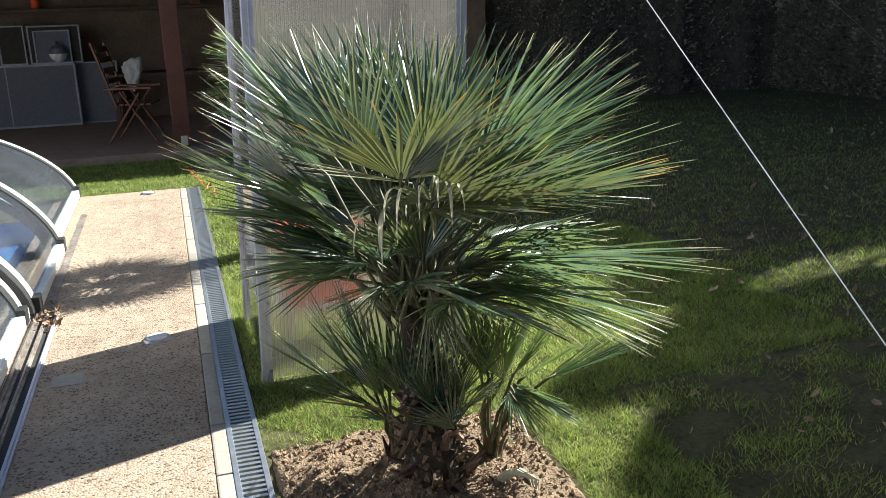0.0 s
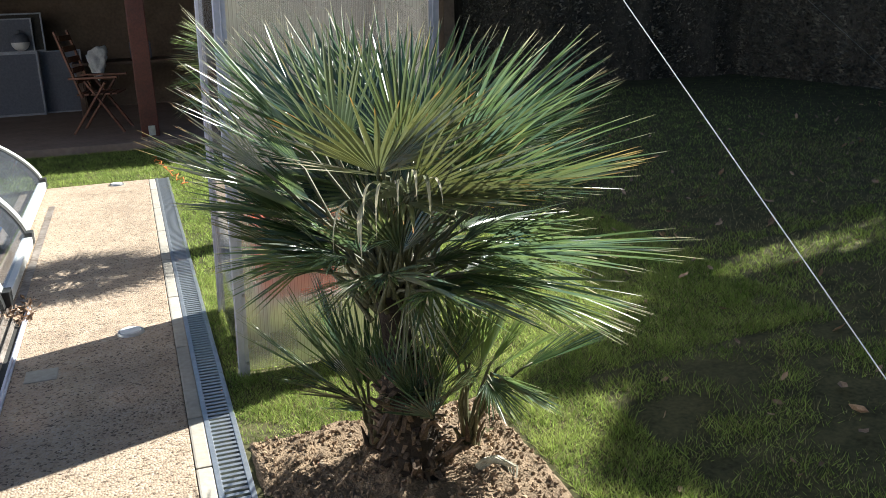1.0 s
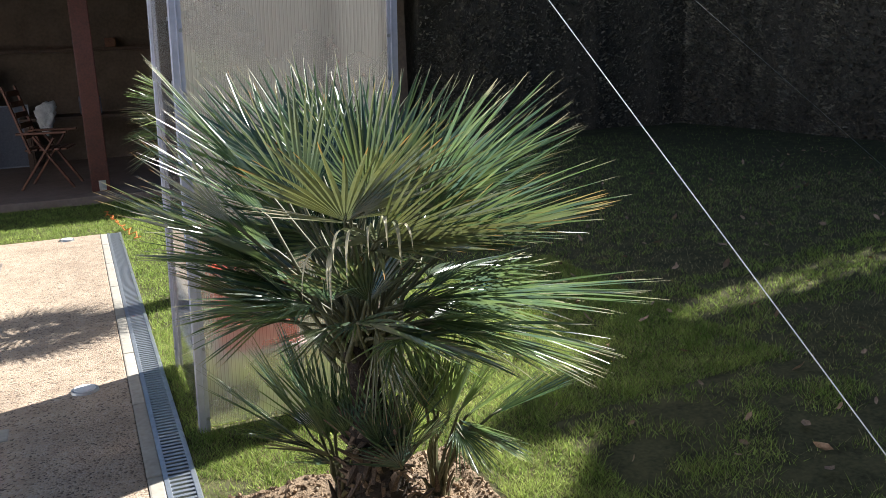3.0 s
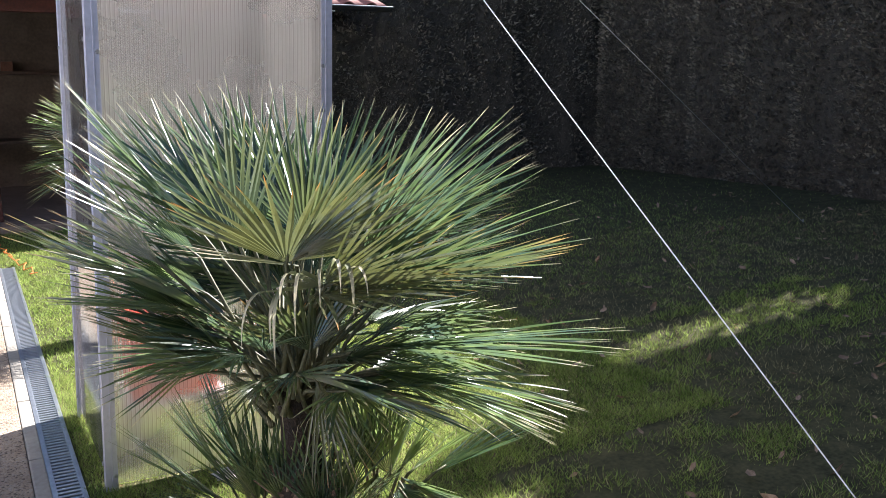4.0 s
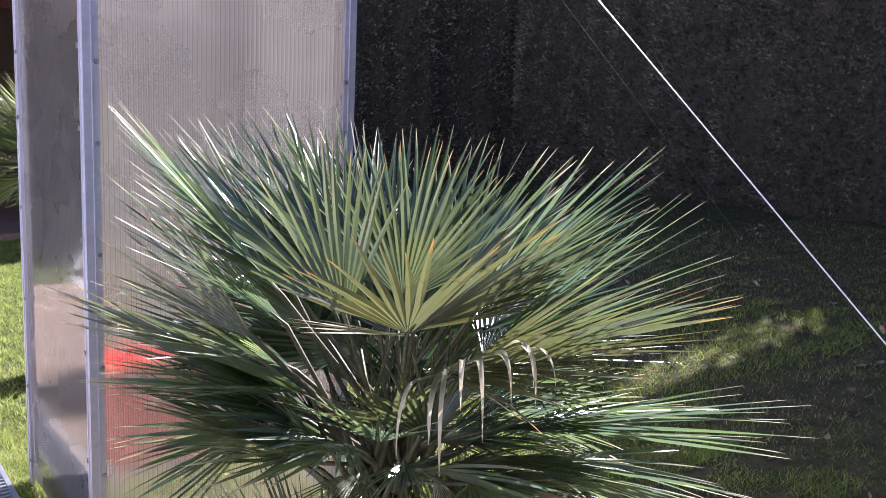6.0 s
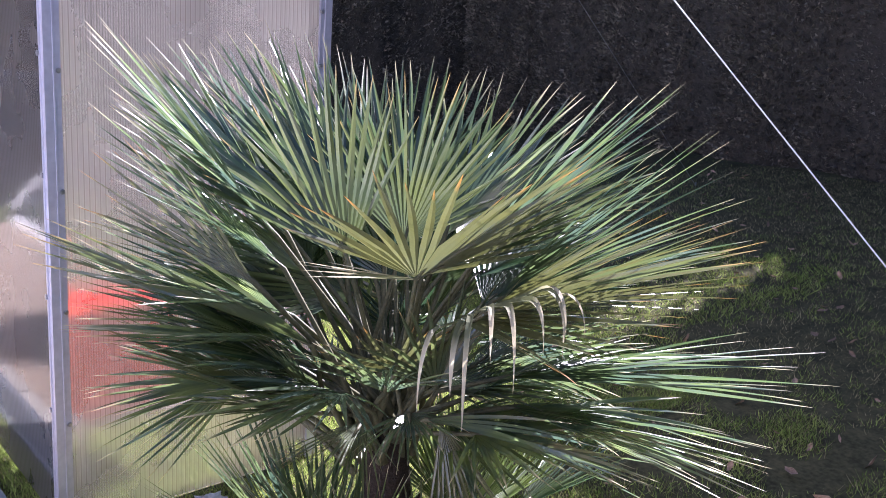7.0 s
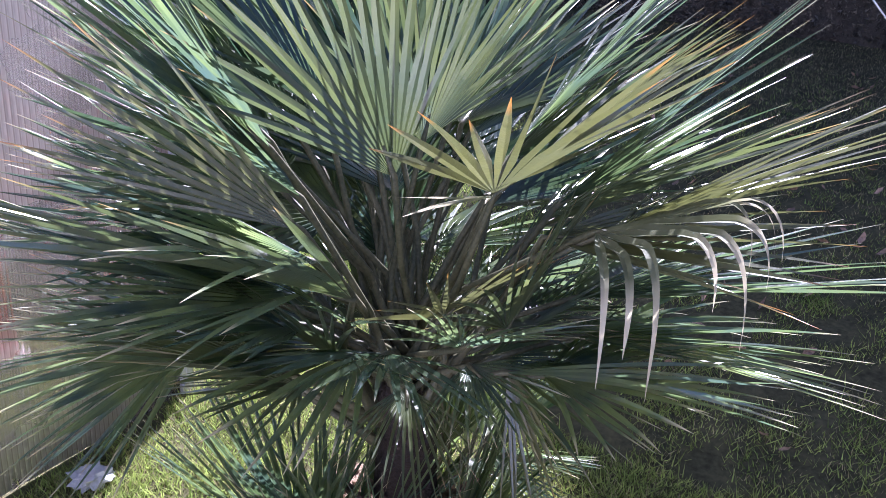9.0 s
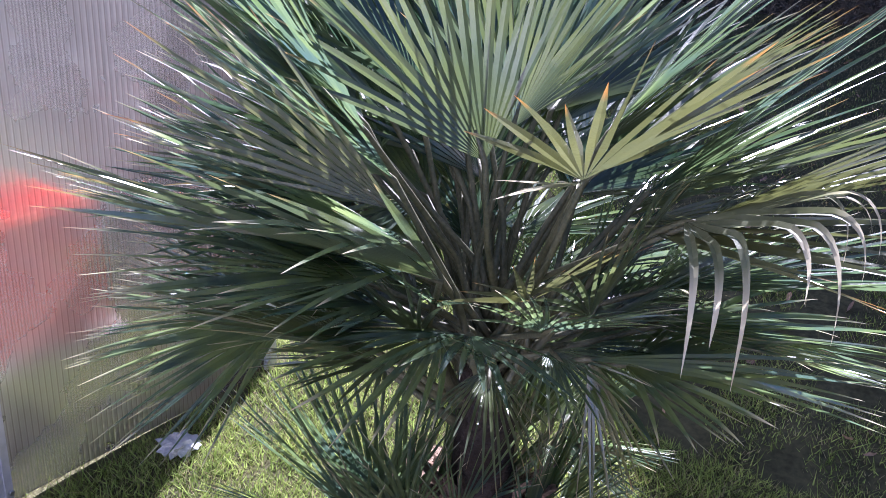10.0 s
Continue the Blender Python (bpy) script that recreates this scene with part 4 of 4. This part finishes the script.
# loose crumbs of earth, too many to tell apart
verts, faces = [], []
for k in range(3600):
    x, y = rnd.uniform(bx0 + 0.02, bx1 - 0.02), rnd.uniform(2.4, by1 - 0.02)
    r_ = 0.0025 + 0.010 * rnd.random() ** 2.5
    z = 0.012 + 0.03 * soft(x, y, 5) + 0.025 * soft(x, y, 17, 5) + 0.012 * soft(x, y, 42, 9) + 0.05 * math.exp(-((x - 0.43) ** 2 + (y - 2.87) ** 2) / 0.05)
    m = Matrix.LocRotScale((x, y, z + r_ * 0.3), Euler((rnd.random() * 6, rnd.random() * 6, rnd.random() * 6)), (r_ * 1.2, r_, r_ * rnd.uniform(0.6, 1)))
    i = len(verts)
    verts += [tuple(m @ Vector(p)) for p in ((1, 0, 0), (0, 1, 0), (-1, 0, 0), (0, -1, 0), (0, 0, 1), (0, 0, -1))]
    faces += [(i + a, i + (a + 1) % 4, i + 4) for a in range(4)] + [(i + (a + 1) % 4, i + a, i + 5) for a in range(4)]
tagged(new("soil_crumbs", raw_mesh("soil_crumbs", verts, faces, M_CRUMB)), "loose brown crumbs of dug earth in the bed", "soil", kind="stuff")

# ---- pavilion at the end of the garden ----
PZ = 0.08
slope = radians(20)
bm = box((-6.0, 10.98, -0.05), (3.85, 15.3, PZ), 0.01)
tagged(link("floor", bm, M_PAVE), "terracotta paved pavilion floor with a low step", "floor", kind="structure")
# wall tops carried up to the roof to block sun from the floor
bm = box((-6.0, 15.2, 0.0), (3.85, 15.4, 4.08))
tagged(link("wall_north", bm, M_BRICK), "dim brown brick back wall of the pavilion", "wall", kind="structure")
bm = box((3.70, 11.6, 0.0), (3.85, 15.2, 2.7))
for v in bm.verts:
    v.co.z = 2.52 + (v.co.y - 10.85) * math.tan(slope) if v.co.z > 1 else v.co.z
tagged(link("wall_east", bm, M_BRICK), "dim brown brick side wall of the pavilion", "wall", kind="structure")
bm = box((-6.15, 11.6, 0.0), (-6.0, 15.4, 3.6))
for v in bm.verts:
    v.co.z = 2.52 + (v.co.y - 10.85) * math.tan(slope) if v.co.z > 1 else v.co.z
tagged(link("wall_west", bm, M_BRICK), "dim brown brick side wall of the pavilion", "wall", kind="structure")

post = thing("pavilion_post", "red-stained square timber post on a steel shoe", "post", (-0.195, 11.45, PZ))
part("shaft", box((-0.105, -0.105, 0.0), (0.105, 0.105, 2.30), 0.012), M_REDWOOD, post)
part("shoe", box((-0.02, -0.112, 0.01), (0.06, -0.104, 0.13), 0.002), M_GALV, post, "grey steel shoe plate")
bm = box((-6.0, 11.34, 2.30 + PZ), (3.85, 11.56, 2.62), 0.01)
tagged(link("eaves_beam", bm, M_REDWOOD), "red-stained timber eaves beam", "beam", kind="structure")

roof = thing("pavilion_roof", "red tiled pavilion roof with a dark gutter", "roof", (-0.09, 10.85, 2.55), kind="structure")
bm = box((-6.2, 0.0, -0.06), (4.55, 5.2, -0.02))
bmesh.ops.transform(bm, matrix=pose(0, 0, 0.0, 20, 0, 0), verts=bm.verts)
part("roof_deck", bm, M_REDWOOD, roof)
bm = bmesh.new()
rows = []
for k in range(13):
    u = k / 12
    x = 0.30 * u
    z = 0.045 * math.sin(math.pi * min(u / 0.62, 1)) if u < 0.62 else 0.006
    rows.append([bm.verts.new((x, y, z + h)) for y, h in ((0, 0.014), (0.40, 0.0))] + [bm.verts.new((x, 0, z - 0.002))])
for p, q in zip(rows, rows[1:]):
    bm.faces.new((p[0], q[0], q[1], p[1]))
    bm.faces.new((p[2], q[2], q[0], p[0]))
tile = bpy.data.meshes.new("roof_tile")
bm.to_mesh(tile)
bm.free()
tile.materials.append(M_TILE)
for p in tile.polygons:
    p.use_smooth = True
for r in range(8):
    for c in range(35):
        m = pose(0, 0, 0, 20, 0, 0) @ Matrix.Translation((-6.15 + 0.305 * c, -0.05 + 0.35 * r, 0.0 + 0.004 * r % 0.01)) @ pose(0, 0, 0, 0, rnd.uniform(-1, 1), 0)
        shared("roof_tile", tile, roof, m)
bm = bmesh.new()
prof = [(0.06 * math.cos(a), 0.06 * math.sin(a)) for a in (math.pi + math.pi * k / 10 for k in range(11))]
for dr_ in (0.0, 0.006):
    rows = [[bm.verts.new((x, -0.06 + y * (1 - dr_ * 10), -0.02 + z * (1 - dr_ * 10))) for x in (-6.2, 4.58)] for y, z in prof]
    for p, q in zip(rows, rows[1:]):
        bm.faces.new((p[0], p[1], q[1], q[0]))
part("gutter", bm, M_RUBBER, roof, "dark half-round gutter")
bm = tube([(-6.2, -0.12, -0.02), (4.58, -0.12, -0.02)], 0.008, 6)
part("gutter_bead", bm, M_GALV, roof, "pale gutter rim")

# things standing in the pavilion
def framed_screen(name, label, x0_, x1_, z0_, z1_, y, pane, t_=0.035, bars=()):
    f = thing(name, label, "screen", ((x0_ + x1_) / 2, y, z0_))
    w, h = (x1_ - x0_) / 2, z1_ - z0_
    part("frame_side", box((-w, -0.02, 0), (-w + t_, 0.02, h), 0.003), M_SASH, f)
    part("frame_side", box((w - t_, -0.02, 0), (w, 0.02, h), 0.003), M_SASH, f)
    part("frame_bottom", box((-w + t_, -0.018, 0), (w - t_, 0.018, t_), 0.003), M_SASH, f)
    part("frame_top", box((-w + t_, -0.018, h - t_), (w - t_, 0.018, h), 0.003), M_SASH, f)
    part("pane", box((-w + t_, -0.004, t_), (w - t_, 0.004, h - t_)), pane, f)
    for b in bars:
        part("mullion", box((b - 0.008, -0.014, t_), (b + 0.008, 0.014, h - t_), 0.002), M_SASH, f)
    return f


framed_screen("window_screen", "grey mesh window screen leaning on the wall", -3.3, -1.58, PZ, 1.0, 14.6, M_GREY, 0.03, (-0.1,))
framed_screen("window_screen", "grey glazed frame standing behind the screens", -1.60, -1.0, PZ, 1.0, 14.75, M_GREY, 0.02)
framed_screen("glazed_frame", "aluminium glazed frame propped on other frames", -2.10, -1.60, 1.0, 1.48, 14.6, M_GREY, 0.02)
framed_screen("glazed_frame", "aluminium glazed frame propped on other frames", -2.18, -1.46, 1.0, 1.55, 14.66, M_DARK, 0.022)
# globe modelled in place of a round reflection in the panes
lamp = thing("reflection_globe", "round globe, white lower half, added for a reflection in the frames", "lamp", (-1.78, 14.52, 1.03))
for name_, material_, lower in (("white_half", M_PLASTIC, True), ("shade", M_GREY, False)):
    bm = bmesh.new()
    bmesh.ops.create_uvsphere(bm, u_segments=24, v_segments=16, radius=0.125, matrix=Matrix.Translation((0, 0, 0.115)))
    bmesh.ops.delete(bm, geom=[f for f in bm.faces if (f.calc_center_median().z < 0.118) != lower], context="FACES")
    if not lower:
        add_tube(bm, [(0, 0, 0.235), (0, 0, 0.29)], [0.03, 0.018], 12)
    part(name_, bm, material_, lamp, smooth=True)


def garden_chair(at, rz):
    c = thing("folding_chair", "reddish wooden folding garden chair", "chair", at)
    c.rotation_euler = (0, 0, radians(rz))
    for y in (-0.25, 0.25):
        part("back_leg", beam((-0.28, y, 0.0), (0.12, y, 0.56), 0.045, 0.022), M_WOOD, c)
        part("front_leg", beam((0.26, y * 0.9, 0.0), (-0.10, y * 0.9, 0.58), 0.045, 0.022), M_WOOD, c)
        part("back_upright", beam((-0.14, y, 0.40), (-0.34, y, 1.12), 0.045, 0.022), M_WOOD, c)
        part("armrest", box((-0.26, y - 0.03, 0.60), (0.26, y + 0.03, 0.625), 0.006), M_WOOD, c)
    for k in range(6):
        part("seat_slat", box((-0.20 + 0.075 * k, -0.24, 0.42), (-0.145 + 0.075 * k, 0.24, 0.44), 0.004), M_WOOD, c)
    for k in range(5):
        z = 0.55 + 0.115 * k
        x = -0.14 - 0.2 * (z - 0.40) / 0.72
        part("back_slat", box((x - 0.012, -0.235, z), (x + 0.012, 0.235, z + 0.06), 0.004), M_WOOD, c)
    return c


garden_chair((-0.72, 12.25, PZ), -12).scale = (1.12, 1.12, 1.12)

framed_screen("glazed_frame", "dark glazed frame leaning beside the other frames", -2.58, -2.22, 1.0, 1.56, 14.64, M_DARK, 0.02)
can = thing("red_canister", "small red canister standing on the wall shelf", "canister", (-2.06, 15.05, 1.79))
part("body", tube([(0, 0, 0), (0, 0, 0.17), (0, 0, 0.21)], [0.06, 0.06, 0.03], 14), M_RED, can, smooth=True)
part("cap", tube([(0, 0, 0.21), (0, 0, 0.235)], 0.022, 10), M_DARK, can, "dark screw cap")

table = thing("work_table", "dark wooden table crowded with odds and ends", "table", (0.1, 14.2, PZ))
part("tabletop", box((-1.2, -0.4, 0.72), (1.2, 0.4, 0.76), 0.006), M_DARKWOOD, table)
for x in (-1.12, 1.12):
    for y in (-0.33, 0.33):
        part("leg", box((x - 0.035, y - 0.035, 0), (x + 0.035, y + 0.035, 0.72), 0.005), M_DARKWOOD, table)
bm = bmesh.new()
bmesh.ops.create_icosphere(bm, subdivisions=4, radius=0.5)
for v in bm.verts:
    v.co += v.normal * (0.20 * noise.noise(v.co * 3.2) + 0.10 * noise.noise(v.co * 9))
    taper = 0.45 + 0.75 * min(max(v.co.z + 0.5, 0), 1)
    v.co = Vector((v.co.x * 0.30 * taper + 0.05 * v.co.z, v.co.y * 0.16, v.co.z * 0.44))
ob = link("crumpled_cloth", bm, M_CLOTH, smooth=True)
ob.location = (-0.74, 13.74, PZ + 0.76)
tagged(ob, "crumpled pale cloth hanging over the table edge", "cloth")
bm = box((-0.15, -0.12, 0), (0.15, 0.12, 0.26), 0.03)
ob = link("storage_tub", bm, M_GREY)
ob.location = (-0.15, 14.2, PZ + 0.76)
tagged(ob, "grey plastic tub on the table", "tub")
bm = box((-5.9, 14.9, 1.74), (3.2, 15.19, 1.79), 0.004)
tagged(link("wall_shelf", bm, M_DARKWOOD), "long dark wall shelf on the back wall", "shelf")
bm = box((0.18, 14.95, 1.79), (0.34, 15.1, 1.93), 0.01)
tagged(link("carton", bm, M_WOOD), "small brown carton on the wall shelf", "box")

# ---- hedge of clipped conifers, tall and rounded on top ----
# openings in the foliage, given by where their patch of sun lies on the lawn
SUN_SPOTS = [(3.0, 4.12, 0.34, 0.13), (3.65, 4.10, 0.42, 0.22), (2.72, 4.0, 0.20, 0.10), (4.1, 4.06, 0.35, 0.17)]


def in_sun_spot(p):
    k = (p.z - 0.18) * math.cos(SUN_EL) / math.sin(SUN_EL)
    x, y = p.x - SUN_AZ[0] * k, p.y - SUN_AZ[1] * k
    return any(((x - cx) / rx) ** 2 + ((y - cy) / ry) ** 2 < 1 + 0.5 * soft(x, y, 7) for cx, cy, rx, ry in SUN_SPOTS)


def hedge(name, line, h_of, thick, n_tw, seed, label, leafy=0.62):
    rs = np.random.RandomState(seed)
    line = [Vector((*p, 0)) for p in line]
    bm = bmesh.new()
    rings = []
    N = 260
    seg = [(line[i + 1] - line[i]).length for i in range(len(line) - 1)]
    tot = sum(seg)

    def along(f):
        s = f * tot
        for i, L in enumerate(seg):
            if s <= L or i == len(seg) - 1:
                d = (line[i + 1] - line[i]).normalized()
                return line[i] + d * s, Vector((-d.y, d.x, 0))
            s -= L

    def surf(f, v):
        """v from the near foot over the top to the far foot."""
        p, nrm_ = along(f)
        h = h_of(f * tot)
        ang = v * math.pi
        side_ = math.cos(ang)
        up_ = math.sin(ang) ** 0.35
        b = 0.22 * noise.noise(Vector((f * tot * 0.9, v * 6, seed))) + 0.10 * noise.noise(Vector((f * tot * 3, v * 16, seed)))
        w = thick / 2 + b
        return p + nrm_ * (math.copysign(abs(side_) ** 0.45, side_) * w) + Vector((0, 0, ground_z(p.x, p.y) + (h + 0.25 * b) * up_ - 0.02))

    VS = [k / 60 for k in range(61)]
    for k in range(N + 1):
        rings.append([bm.verts.new(surf(k / N, v)) for v in VS])
    for a, b in zip(rings, rings[1:]):
        for k in range(len(VS) - 1):
            if not in_sun_spot((a[k].co + b[k + 1].co) / 2):
                bm.faces.new((a[k], a[k + 1], b[k + 1], b[k]))
    bm.faces.new(rings[0])
    bm.faces.new(rings[-1])
    h = thing(name, label, "hedge", line[0], kind="stuff")
    # closed shell under the foliage, in a darker tone of its colour
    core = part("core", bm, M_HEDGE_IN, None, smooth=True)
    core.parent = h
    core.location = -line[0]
    verts, faces = [], []
    fs = 1 - leafy * rs.rand(n_tw)
    low = np.arcsin((rs.rand(n_tw) * 0.66) ** (1 / 0.35)) / math.pi
    vv = np.where(rs.rand(n_tw) < 0.74, low, rs.rand(n_tw) * 0.55)
    for f, v in zip(fs, vv):
        p = surf(f, v)
        if in_sun_spot(p) and rs.rand() > 0.8:
            continue
        q = surf(min(f + 0.004, 1), v) - p
        r_ = surf(f, v + 0.01) - p
        nn = r_.cross(q).normalized() if q.length > 1e-6 else Vector((-1, 0, 0))
        if nn.dot(p - along(f)[0] - Vector((0, 0, 1.0))) < 0:
            nn = -nn
        d = (nn + Vector(rs.normal(0, 0.5, 3)) + Vector((0, 0, 0.5))).normalized()
        L = rs.uniform(0.04, 0.12)
        s = d.orthogonal().normalized()
        s = Matrix.Rotation(rs.uniform(0, 6.3), 3, d) @ s
        o = p - nn * 0.04
        i = len(verts)
        verts += [o, o + d * L * 0.5 + s * L * 0.17, o + d * L, o + d * L * 0.5 - s * L * 0.17]
        faces.append((i, i + 1, i + 2, i + 3))
    me = raw_mesh("foliage", [tuple(Vector(v) - line[0]) for v in verts], faces, M_HEDGE)
    ob = new("foliage", me)
    ob.parent = h
    return h


# heads of the trees along the hedge: place, height, how far each falls off before and behind
HEADS = [(6.03, 6.76, 0.30, 0.13), (5.28, 6.88, 0.30, 0.28), (4.62, 6.85, 0.32, 0.32), (3.95, 6.83, 0.32, 0.32)]
HEADS += [(6.62 + 0.6 * k, 6.20 + 0.12 * math.sin(2.3 * k), 0.34, 0.34) for k in range(11)]
HEADS += [(3.3 - 0.66 * k, 6.8 + 0.10 * math.sin(1.7 * k), 0.36, 0.36) for k in range(17)]


def east_top(s):
    y = s - 7.0
    return max(h - 0.25 * ((y - c) / (before if y < c else behind)) ** 2 for c, h, before, behind in HEADS)


hedge("hedge", [(9.4, -7.0), (9.4, 12.6)], east_top, 1.6, 170000, 3, "tall dark green conifer hedge along the lawn")
hedge("hedge", [(10.2, 12.45), (4.06, 12.45)], lambda s: 2.45 + 1.75 / (1 + math.exp((s - 5.35) / 0.12)) + 0.2 * math.sin(s * 2), 1.4, 34000, 5, "tall dark green conifer hedge beside the pavilion", 1.0)

# ---- guy wires from a slim mast on the greenhouse roof ----
TOP = Vector((0.513, 3.909, 3.15))
bm = tube([(0.513, 3.99, GH_H), (0.513, 3.96, 2.9), (0.513, 3.909, 3.2)], 0.014, 10)
tagged(link("mast", bm, M_GALV), "slim steel mast on the greenhouse roof", "mast")


def wire(foot, r, label):
    pts = [TOP.lerp(Vector(foot), k / 12) for k in range(13)]
    tagged(link("guy_wire", tube(pts, r, 6), M_WIRE), label, "wire", "guy wires")
    bm = tube([Vector(foot) + Vector((0, 0, -0.1)), Vector(foot) + Vector((0, 0, 0.03))], 0.008, 6)
    tagged(link("ground_peg", bm, M_STEEL), "steel ground peg holding a guy wire", "peg", "ground pegs")


wire((1.415, 1.044, ground_z(1.415, 1.044)), 0.0018, "taut pale steel guy wire over the lawn")
wire((6.5, 6.02, ground_z(6.5, 6.02)), 0.0015, "thin steel guy wire running to the hedge side")

# orange cord lying on the grass by the end of the drain
pts = [(-0.22 + 0.012 * k + 0.03 * math.sin(k * 1.9), 10.1 - 0.085 * k, 0.03 + 0.02 * math.sin(k * 2.3)) for k in range(21)]
tagged(link("cord", tube(pts, 0.0045, 6), M_CORD), "orange cord lying tangled on the grass", "cord")

# ---- grass: single blades, thick near the palm and thinner further off ----
def grass(name, n, x0_, x1_, y0_, y1_, h0, h1, w, material, seed, keep, label):
    rs = np.random.RandomState(seed)
    x, y = rs.uniform(x0_, x1_, n), rs.uniform(y0_, y1_, n)
    ok = np.array([keep(a, b) for a, b in zip(x, y)])
    x, y = x[ok], y[ok]
    n = len(x)
    z = np.array([ground_z(a, b) for a, b in zip(x, y)]) - 0.004
    ang, lean, az = rs.uniform(0, 2 * np.pi, n), rs.uniform(0.2, 1.4, n), rs.uniform(0, 2 * np.pi, n)
    h = rs.uniform(h0, h1, n) * np.array([1.0 + 0.7 * soft(a, b, 6.5, 3) for a, b in zip(x, y)])
    ww = w * rs.uniform(0.6, 1.3, n)
    p = np.stack([x, y, z], 1)
    sd = np.stack([np.cos(ang), np.sin(ang), np.zeros(n)], 1) * ww[:, None]
    tp = p + np.stack([np.cos(az) * lean, np.sin(az) * lean, np.ones(n)], 1) * h[:, None]
    verts = np.stack([p - sd, p + sd, tp], 1).reshape(-1, 3)
    faces = np.arange(3 * n).reshape(-1, 3)
    me = raw_mesh(name, verts.tolist(), faces.tolist(), material)
    tagged(new(name, me), label, "grass", kind="stuff")


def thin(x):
    """Share of blades kept; falls towards the hedge foot to darken the shaded lawn."""
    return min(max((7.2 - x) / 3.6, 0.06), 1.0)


def on_lawn(x, y):
    if bx0 - 0.015 < x < bx1 + 0.01 and by0 < y < by1 + 0.01:
        return False
    if -0.01 < x < 0.96 and (3.985 < y < 4.03 or 4.92 < y < 4.965):
        return False
    # blades left out here to darken ground that lies in shade
    if x > 1.3 and y < 3.3 and random.random() > 0.16 + 0.8 * soft(x, y, 4, 12):
        return False
    return soft(x, y, 2.2, 7) > -0.42 or random.random() < 0.25


grass("grass", 240000, -0.112, 2.6, 1.5, 5.6, 0.012, 0.042, 0.0023, M_GRASS, 1, on_lawn, "short green grass of the sunny lawn")
# dry blades, laid dense to brighten this sunlit stretch as well
grass("grass", 90000, -0.112, 2.6, 1.5, 5.6, 0.012, 0.036, 0.0016, M_GRASS_DRY, 2, on_lawn, "dry straw-coloured blades in the lawn")
grass("grass", 80000, -0.112, 8.4, 5.6, 11.0, 0.014, 0.038, 0.0030, M_GRASS, 3, lambda x, y: random.random() < thin(x), "green lawn grass further off")
grass("grass", 95000, 2.6, 8.5, 1.0, 5.6, 0.012, 0.034, 0.0024, M_GRASS, 4, lambda x, y: soft(x, y, 1.4, 7) > -0.25 and soft(x, y, 9, 2) > -0.05 and random.random() < thin(x), "lawn grass, patchy and thinned to darken the shaded side")
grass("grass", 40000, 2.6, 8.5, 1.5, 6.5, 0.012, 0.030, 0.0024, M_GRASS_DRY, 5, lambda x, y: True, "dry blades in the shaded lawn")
grass("grass", 60000, -5.0, -0.112, 9.02, 10.96, 0.015, 0.04, 0.003, M_GRASS, 6, lambda x, y: True, "grass strip before the pavilion")

grass("grass", 46000, -0.112, 1.8, 5.6, 11.0, 0.018, 0.045, 0.0038, M_GRASS, 10, lambda x, y: True, "green lawn beside the drain")
# extra blades laid over the patch of sun to make it greener
grass("grass", 9000, 2.1, 4.6, 3.6, 4.5, 0.016, 0.045, 0.0030, M_GRASS, 9, lambda x, y: soft(x, y, 5, 1) > -0.2, "tufts of green grass in a sunny gap")

# withered leaves blown over the lawn
rl = random.Random(8)
verts, faces = [], []
for k in range(420):
    x, y = rl.uniform(1.0, 7.5), rl.uniform(1.6, 8.0)
    z = ground_z(x, y) + rl.uniform(0.012, 0.035)
    r_ = rl.uniform(0.008, 0.026)
    m = Matrix.LocRotScale((x, y, z), Euler((rl.gauss(0, 0.5), rl.gauss(0, 0.5), rl.uniform(0, 6.3))), (r_ * 1.5, r_, r_))
    i = len(verts)
    verts += [tuple(m @ Vector(p)) for p in ((-1, 0, 0.25), (-0.3, 0.7, 0.3), (0.6, 0.5, 0.2), (1.1, 0, 0.5), (0.6, -0.5, 0.2), (-0.3, -0.7, 0.3), (0.1, 0, -0.1))]
    faces += [(i + a, i + (a + 1) % 6, i + 6) for a in range(6)]
me = raw_mesh("leaf_litter", verts, faces, M_LITTER)
tagged(new("leaf_litter", me), "small withered brown leaves scattered on the lawn", "dead leaves", kind="stuff")

# brown leaf debris caught at the corner of the pool cover
verts, faces = [], []
for k in range(70):
    x, y = rl.gauss(-1.06, 0.035), rl.gauss(5.30, 0.10)
    r_ = rl.uniform(0.008, 0.022)
    m = Matrix.LocRotScale((x, y, rl.uniform(0.006, 0.035)), Euler((rl.gauss(0, 0.7), rl.gauss(0, 0.7), rl.uniform(0, 6.3))), (r_ * 1.6, r_, r_))
    i = len(verts)
    verts += [tuple(m @ Vector(p)) for p in ((-1, 0, 0.25), (-0.3, 0.6, 0.3), (0.6, 0.4, 0.2), (1.1, 0, 0.5), (0.6, -0.4, 0.2), (-0.3, -0.6, 0.3), (0.1, 0, -0.1))]
    faces += [(i + a, i + (a + 1) % 6, i + 6) for a in range(6)]
tagged(new("leaf_debris", raw_mesh("leaf_debris", verts, faces, M_LITTER)), "brown leaf debris heaped by the rail", "dead leaves", kind="stuff")
grass("grass", 70000, 0.0, 8.5, -4.0, 1.5, 0.02, 0.05, 0.0045, M_GRASS, 7, lambda x, y: random.random() < thin(x), "lawn grass nearer the added south wall")
